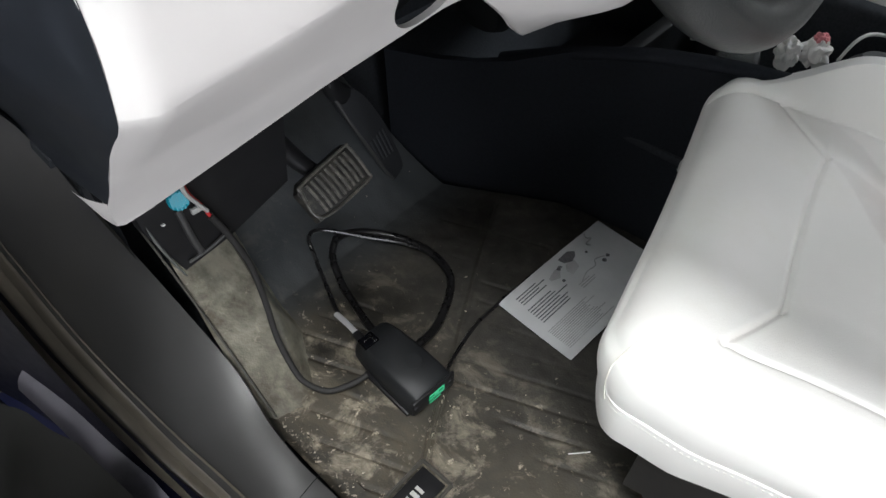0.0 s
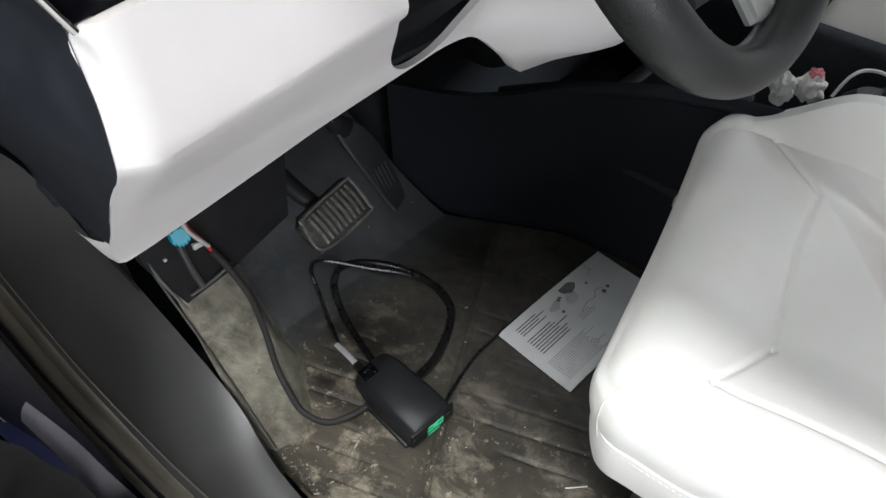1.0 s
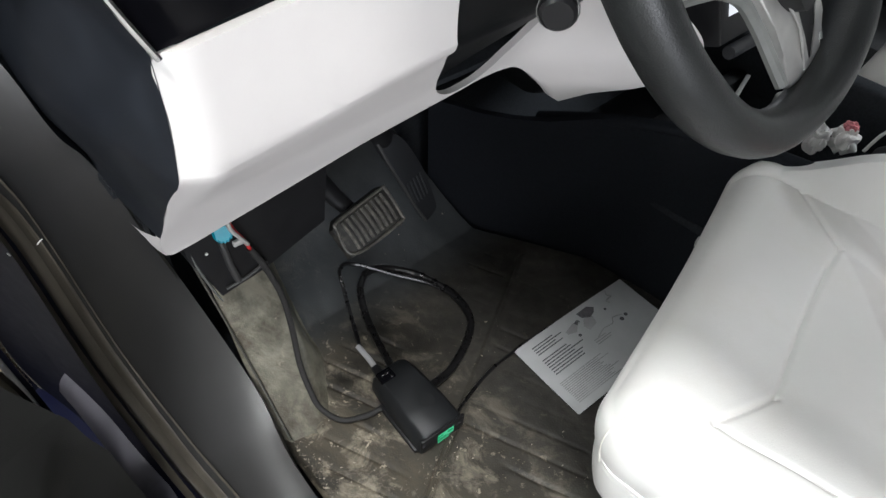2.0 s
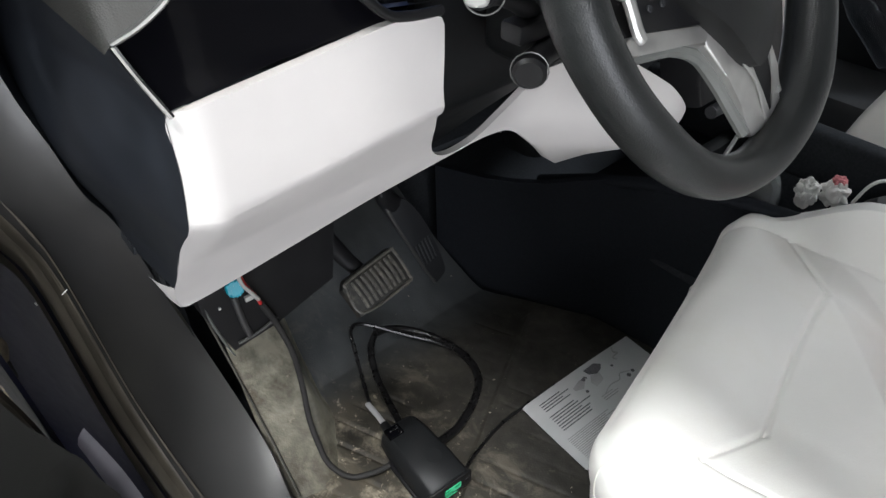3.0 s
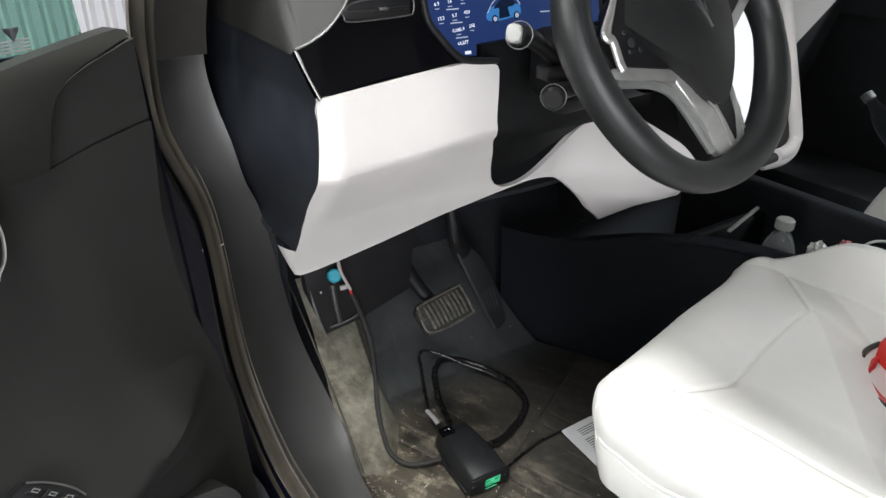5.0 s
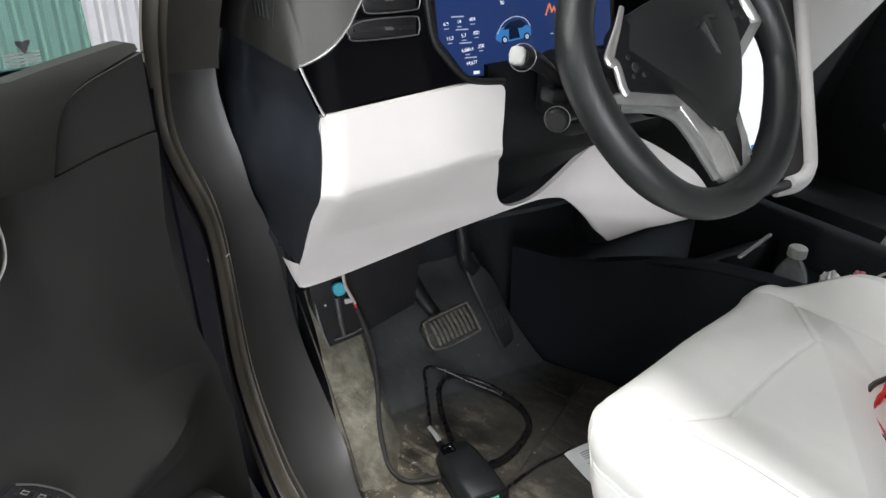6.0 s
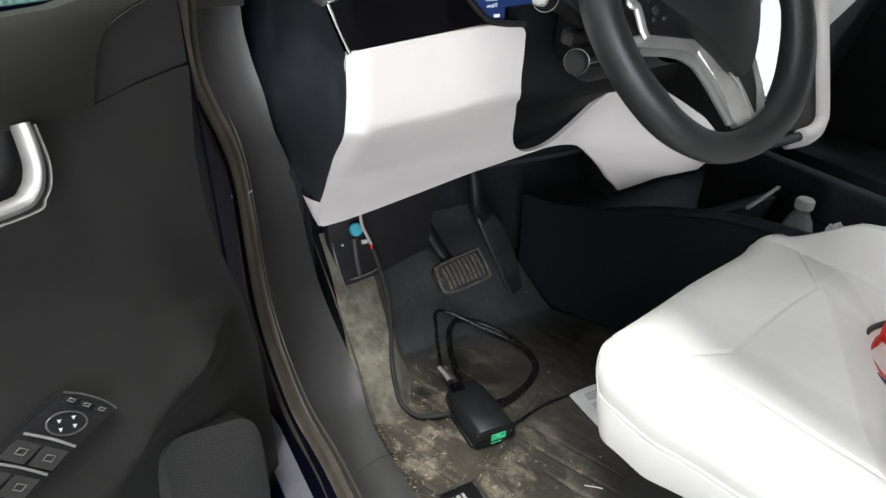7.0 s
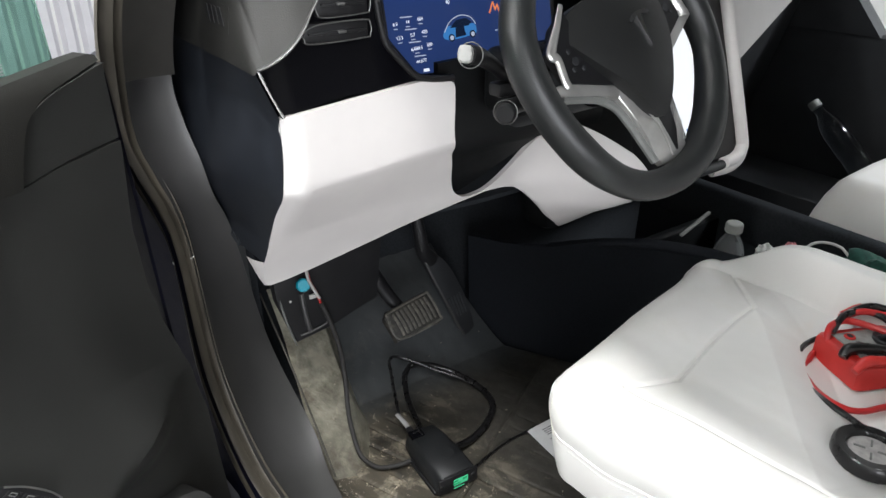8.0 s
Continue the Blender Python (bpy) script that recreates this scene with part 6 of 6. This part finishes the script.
part("handle_recess", plate([(0.238, 0.632), (0.231, 0.690), (0.44, 0.700), (0.44, 0.630), (0.276, 0.615)], lambda a, b, d: dp(a, b, 0.022 - d), 0.012, 0.003), BLACK_PLASTIC, door)
part("pull_handle", tube([dp(0.234, 0.694, 0.030), dp(0.235, 0.676, 0.036), dp(0.237, 0.655, 0.039), dp(0.247, 0.637, 0.041), dp(0.269, 0.630, 0.042), dp(0.357, 0.634, 0.042), dp(0.447, 0.640, 0.040)], [0.0115, 0.0120, 0.0120, 0.0125, 0.0115, 0.0110, 0.0110], 14, flat=0.62, up=(0, 1, 0)), SILVER, door, "satin silver door handle")
part("handle_edge", tube([dp(0.224, 0.692, 0.034), dp(0.225, 0.655, 0.043), dp(0.237, 0.630, 0.046), dp(0.267, 0.620, 0.047), dp(0.447, 0.630, 0.046)], 0.0016, 6), CHROME, door)
# switch plate on the ledge; e and f run along its two edges
SW0, SWE, SWF = Vector((0.289, 0.460, 0.083)), Vector((-0.034, -0.037, 0.019)), Vector((0.062, -0.010, 0.008))
SWN = SWE.cross(SWF).normalized()
SWN = SWN if SWN.z > 0 else -SWN


def on_sw(e, f, d=0.0):
    q = SW0 + SWE * e + SWF * f + SWN * (d + 0.002)
    return dp(q.x, q.y, q.z)


SW_AXIS = (SWN.z, -SWN.x, SWN.y)
swp = part("switch_panel", plate([(0.03, 0.0), (0.97, 0.0), (1.0, 0.05), (1.0, 2.0), (0.0, 2.0), (0.0, 0.05)], lambda a, b, d: on_sw(a, b, 0.004 - d), 0.014, 0.0012), BLACK_PLASTIC, door, "black window and mirror switch panel")
part("panel_edge", tube([on_sw(0.0, 0.05, 0.0045), on_sw(0.3, -0.015, 0.0045), on_sw(0.7, -0.015, 0.0045), on_sw(1.0, 0.05, 0.0045)], 0.0010, 6), DULL_METAL, swp)
part("mirror_pad", tube([on_sw(0.5 + 0.30 * math.cos(a), 0.50 + 0.215 * math.sin(a), 0.0045) for a in [2 * math.pi * k / 16 for k in range(16)]], 0.0010, 6, closed=True, steps=2), DULL_METAL, swp)
for e, f in ((0.5, 0.38), (0.5, 0.62), (0.36, 0.50), (0.64, 0.50)):
    part("pad_arrow", disc(on_sw(e, f, 0.0042), SW_AXIS, 0.0022, 0.0010, 3), LIGHT_PRINT, swp)
for k in range(3):
    e = 0.22 + 0.28 * k
    part("mirror_switch", plate([(e - 0.11, 0.08), (e + 0.11, 0.08), (e + 0.11, 0.20), (e - 0.11, 0.20)], lambda a, b, d: on_sw(a, b, 0.0055 - d), 0.003, 0.0005), BLACK_PLASTIC, swp)
    part("switch_mark", tube([on_sw(e - 0.05, 0.11, 0.0058), on_sw(e + 0.05, 0.11, 0.0058), on_sw(e + 0.05, 0.16, 0.0058), on_sw(e - 0.05, 0.16, 0.0058)], 0.0006, 5, closed=True, steps=1), GREY_DARK, swp)
for k in range(2):
    for j in range(2):
        e, f = 0.27 + 0.46 * k, 1.06 + 0.5 * j
        part("window_switch", curved_plate([(e - 0.20, f - 0.20), (e + 0.20, f - 0.20), (e + 0.20, f + 0.20), (e - 0.20, f + 0.20)], lambda a, b, d: on_sw(a, b, 0.0065 + 0.0035 * math.sin(6 * (b - f)) - d), 0.008, [f - 0.1, f, f + 0.1]), SWITCH_GREY, swp, "dark grey window switch")
        part("switch_mark", tube([on_sw(e - 0.07, f - 0.02, 0.0075), on_sw(e + 0.07, f - 0.02, 0.0075), on_sw(e + 0.07, f + 0.08, 0.0092), on_sw(e - 0.07, f + 0.08, 0.0092)], 0.0007, 5, closed=True, steps=1), GREY_DARK, swp)
for f in (0.82, 1.33):
    part("switch_ridge", tube([on_sw(0.06, f, 0.0065), on_sw(0.5, f - 0.02, 0.0070), on_sw(0.94, f, 0.0065)], 0.0013, 6), SILVER, swp, "satin silver ridge")
# speaker grille low on the trim
part("speaker_grille", curved_plate([*run([(0.056, -0.12), (0.053, 0.08), (0.055, 0.16), (0.062, 0.22), (0.078, 0.250), (0.10, 0.262), (0.16, 0.284), (0.185, 0.285), (0.200, 0.265), (0.210, 0.18), (0.216, -0.12)], 3)], lambda a, b, d: dp(a, b, 0.086 - 6.0 * max(0.0, 0.085 - a) ** 2 - 3.0 * max(0.0, b - 0.20) ** 2 - d), 0.045, [-0.04, 0.0, 0.05, 0.1, 0.15, 0.2, 0.24], [0.08, 0.10, 0.13, 0.16, 0.19]), SPEAKER_MESH, door, "grey perforated speaker grille")
part("pocket_rim", tube([dp(s_, z, door_c(s_, z) + 0.001) for s_, z in ((0.225, -0.05), (0.222, 0.18), (0.232, 0.24), (0.27, 0.27), (0.40, 0.275), (1.0, 0.27))], 0.006, 8), DOOR_VINYL, door)
# painted outer skin, front edge with its fittings, and glass
part("outer_skin", sheet(lambda u, v: dp(0.035 + 1.075 * u, -0.26 + 1.02 * v, -0.125 + 0.03 * math.sin(math.pi * v)), 14, 14, 0.012), BLUE_PAINT, door, "dark blue painted outer skin")
part("front_edge", sheet(lambda u, v: dp(-0.022 + 0.042 * v ** 1.5 - 0.040 * u, -0.24 + 1.01 * v, -0.006 - 0.115 * u), 4, 14, 0.004), BLUE_PAINT_DARK, door, "dark blue painted door edge")
part("door_gasket", tube([dp(-0.006, -0.10, -0.022), dp(-0.004, 0.2, -0.022), dp(0.006, 0.40, -0.022), dp(0.028, 0.55, -0.020), dp(0.020, 0.68, -0.016)], 0.006, 8), SEAL_RUBBER, door, "brown-black rubber gasket")
for size, z, mat_ in ((0.012, 0.640, SILVER), (0.010, 0.612, GREY_DARK), (0.009, 0.585, SILVER)):
    part("edge_bolt", disc((-0.090, 0.022, z), (0.2, 1, 0), size, 0.010, 6, 0.002), mat_, door)
hinge = part("hinge", tube([(-0.098, 0.026, 0.575), (-0.097, 0.028, 0.545), (-0.096, 0.030, 0.510)], [0.011, 0.013, 0.012], 14), PEDAL_STEEL, door, "dull black door hinge")
part("hinge_cap", disc((-0.098, 0.026, 0.574), (0, 0, 1), 0.010, 0.006, 18, 0.002), GREY_DARK, hinge)
part("edge_clip", box((-0.104, 0.014, 0.594), (-0.086, 0.030, 0.612), 0.004), CLEAR_GREY, door, "pale plastic clip")
part("wiring_boot", tube([(-0.097, 0.028, 0.505), (-0.093, 0.034, 0.488), (-0.096, 0.036, 0.470)], [0.010, 0.013, 0.011], 12), TAN_RUBBER, door, "tan rubber wiring boot")
part("wiring_boot", tube([(-0.095, 0.034, 0.468), (-0.091, 0.036, 0.452), (-0.093, 0.036, 0.436)], [0.011, 0.012, 0.009], 12), TAN_RUBBER, door)
part("check_strap", box((-0.102, 0.026, 0.408), (-0.084, 0.042, 0.436), 0.004), BLACK_PLASTIC, door)
coil = part("coil_sleeve", tube([(-0.093, 0.033, 0.410), (-0.091, 0.034, 0.365), (-0.090, 0.032, 0.318)], 0.0052, 10), TAN_RUBBER, door, "tan ribbed cable sleeve")
for k in range(11):
    part("coil_turn", tube(ring_of(0.0066, 10, (-0.0925 + 0.0003 * k, 0.0335, 0.406 - 0.0086 * k), (1, 0, 0.1), (0, 1, 0)), 0.0020, 6, closed=True, steps=1), TAN_RUBBER, coil)
part("edge_pin", disc((-0.078, 0.028, 0.262), (0, 1, 0.2), 0.005, 0.010, 14, 0.001), CHROME, door)
glass = part("window_glass", sheet(lambda u, v: dp(0.060 + 0.022 * v + 1.0 * u, 0.742 + 0.01 * u + 0.43 * v * min(1, 0.55 + 1.2 * u), -0.030 + 0.015 * v), 8, 6, 0.004), WINDOW_GLASS, door, "green-tinted window glass")
glass.visible_shadow = False
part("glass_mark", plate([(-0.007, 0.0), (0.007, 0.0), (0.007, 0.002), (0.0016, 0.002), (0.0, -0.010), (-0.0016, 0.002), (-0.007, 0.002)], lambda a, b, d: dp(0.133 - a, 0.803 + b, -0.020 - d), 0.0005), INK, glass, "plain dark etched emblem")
for k in range(4):
    part("etched_bar", plate([(0.118, 0.784 + 0.003 * k), (0.152, 0.784 + 0.003 * k), (0.152, 0.7855 + 0.003 * k), (0.118, 0.7855 + 0.003 * k)], lambda a, b, d: dp(a, b, -0.022 - d), 0.0004), INK_PALE, glass)
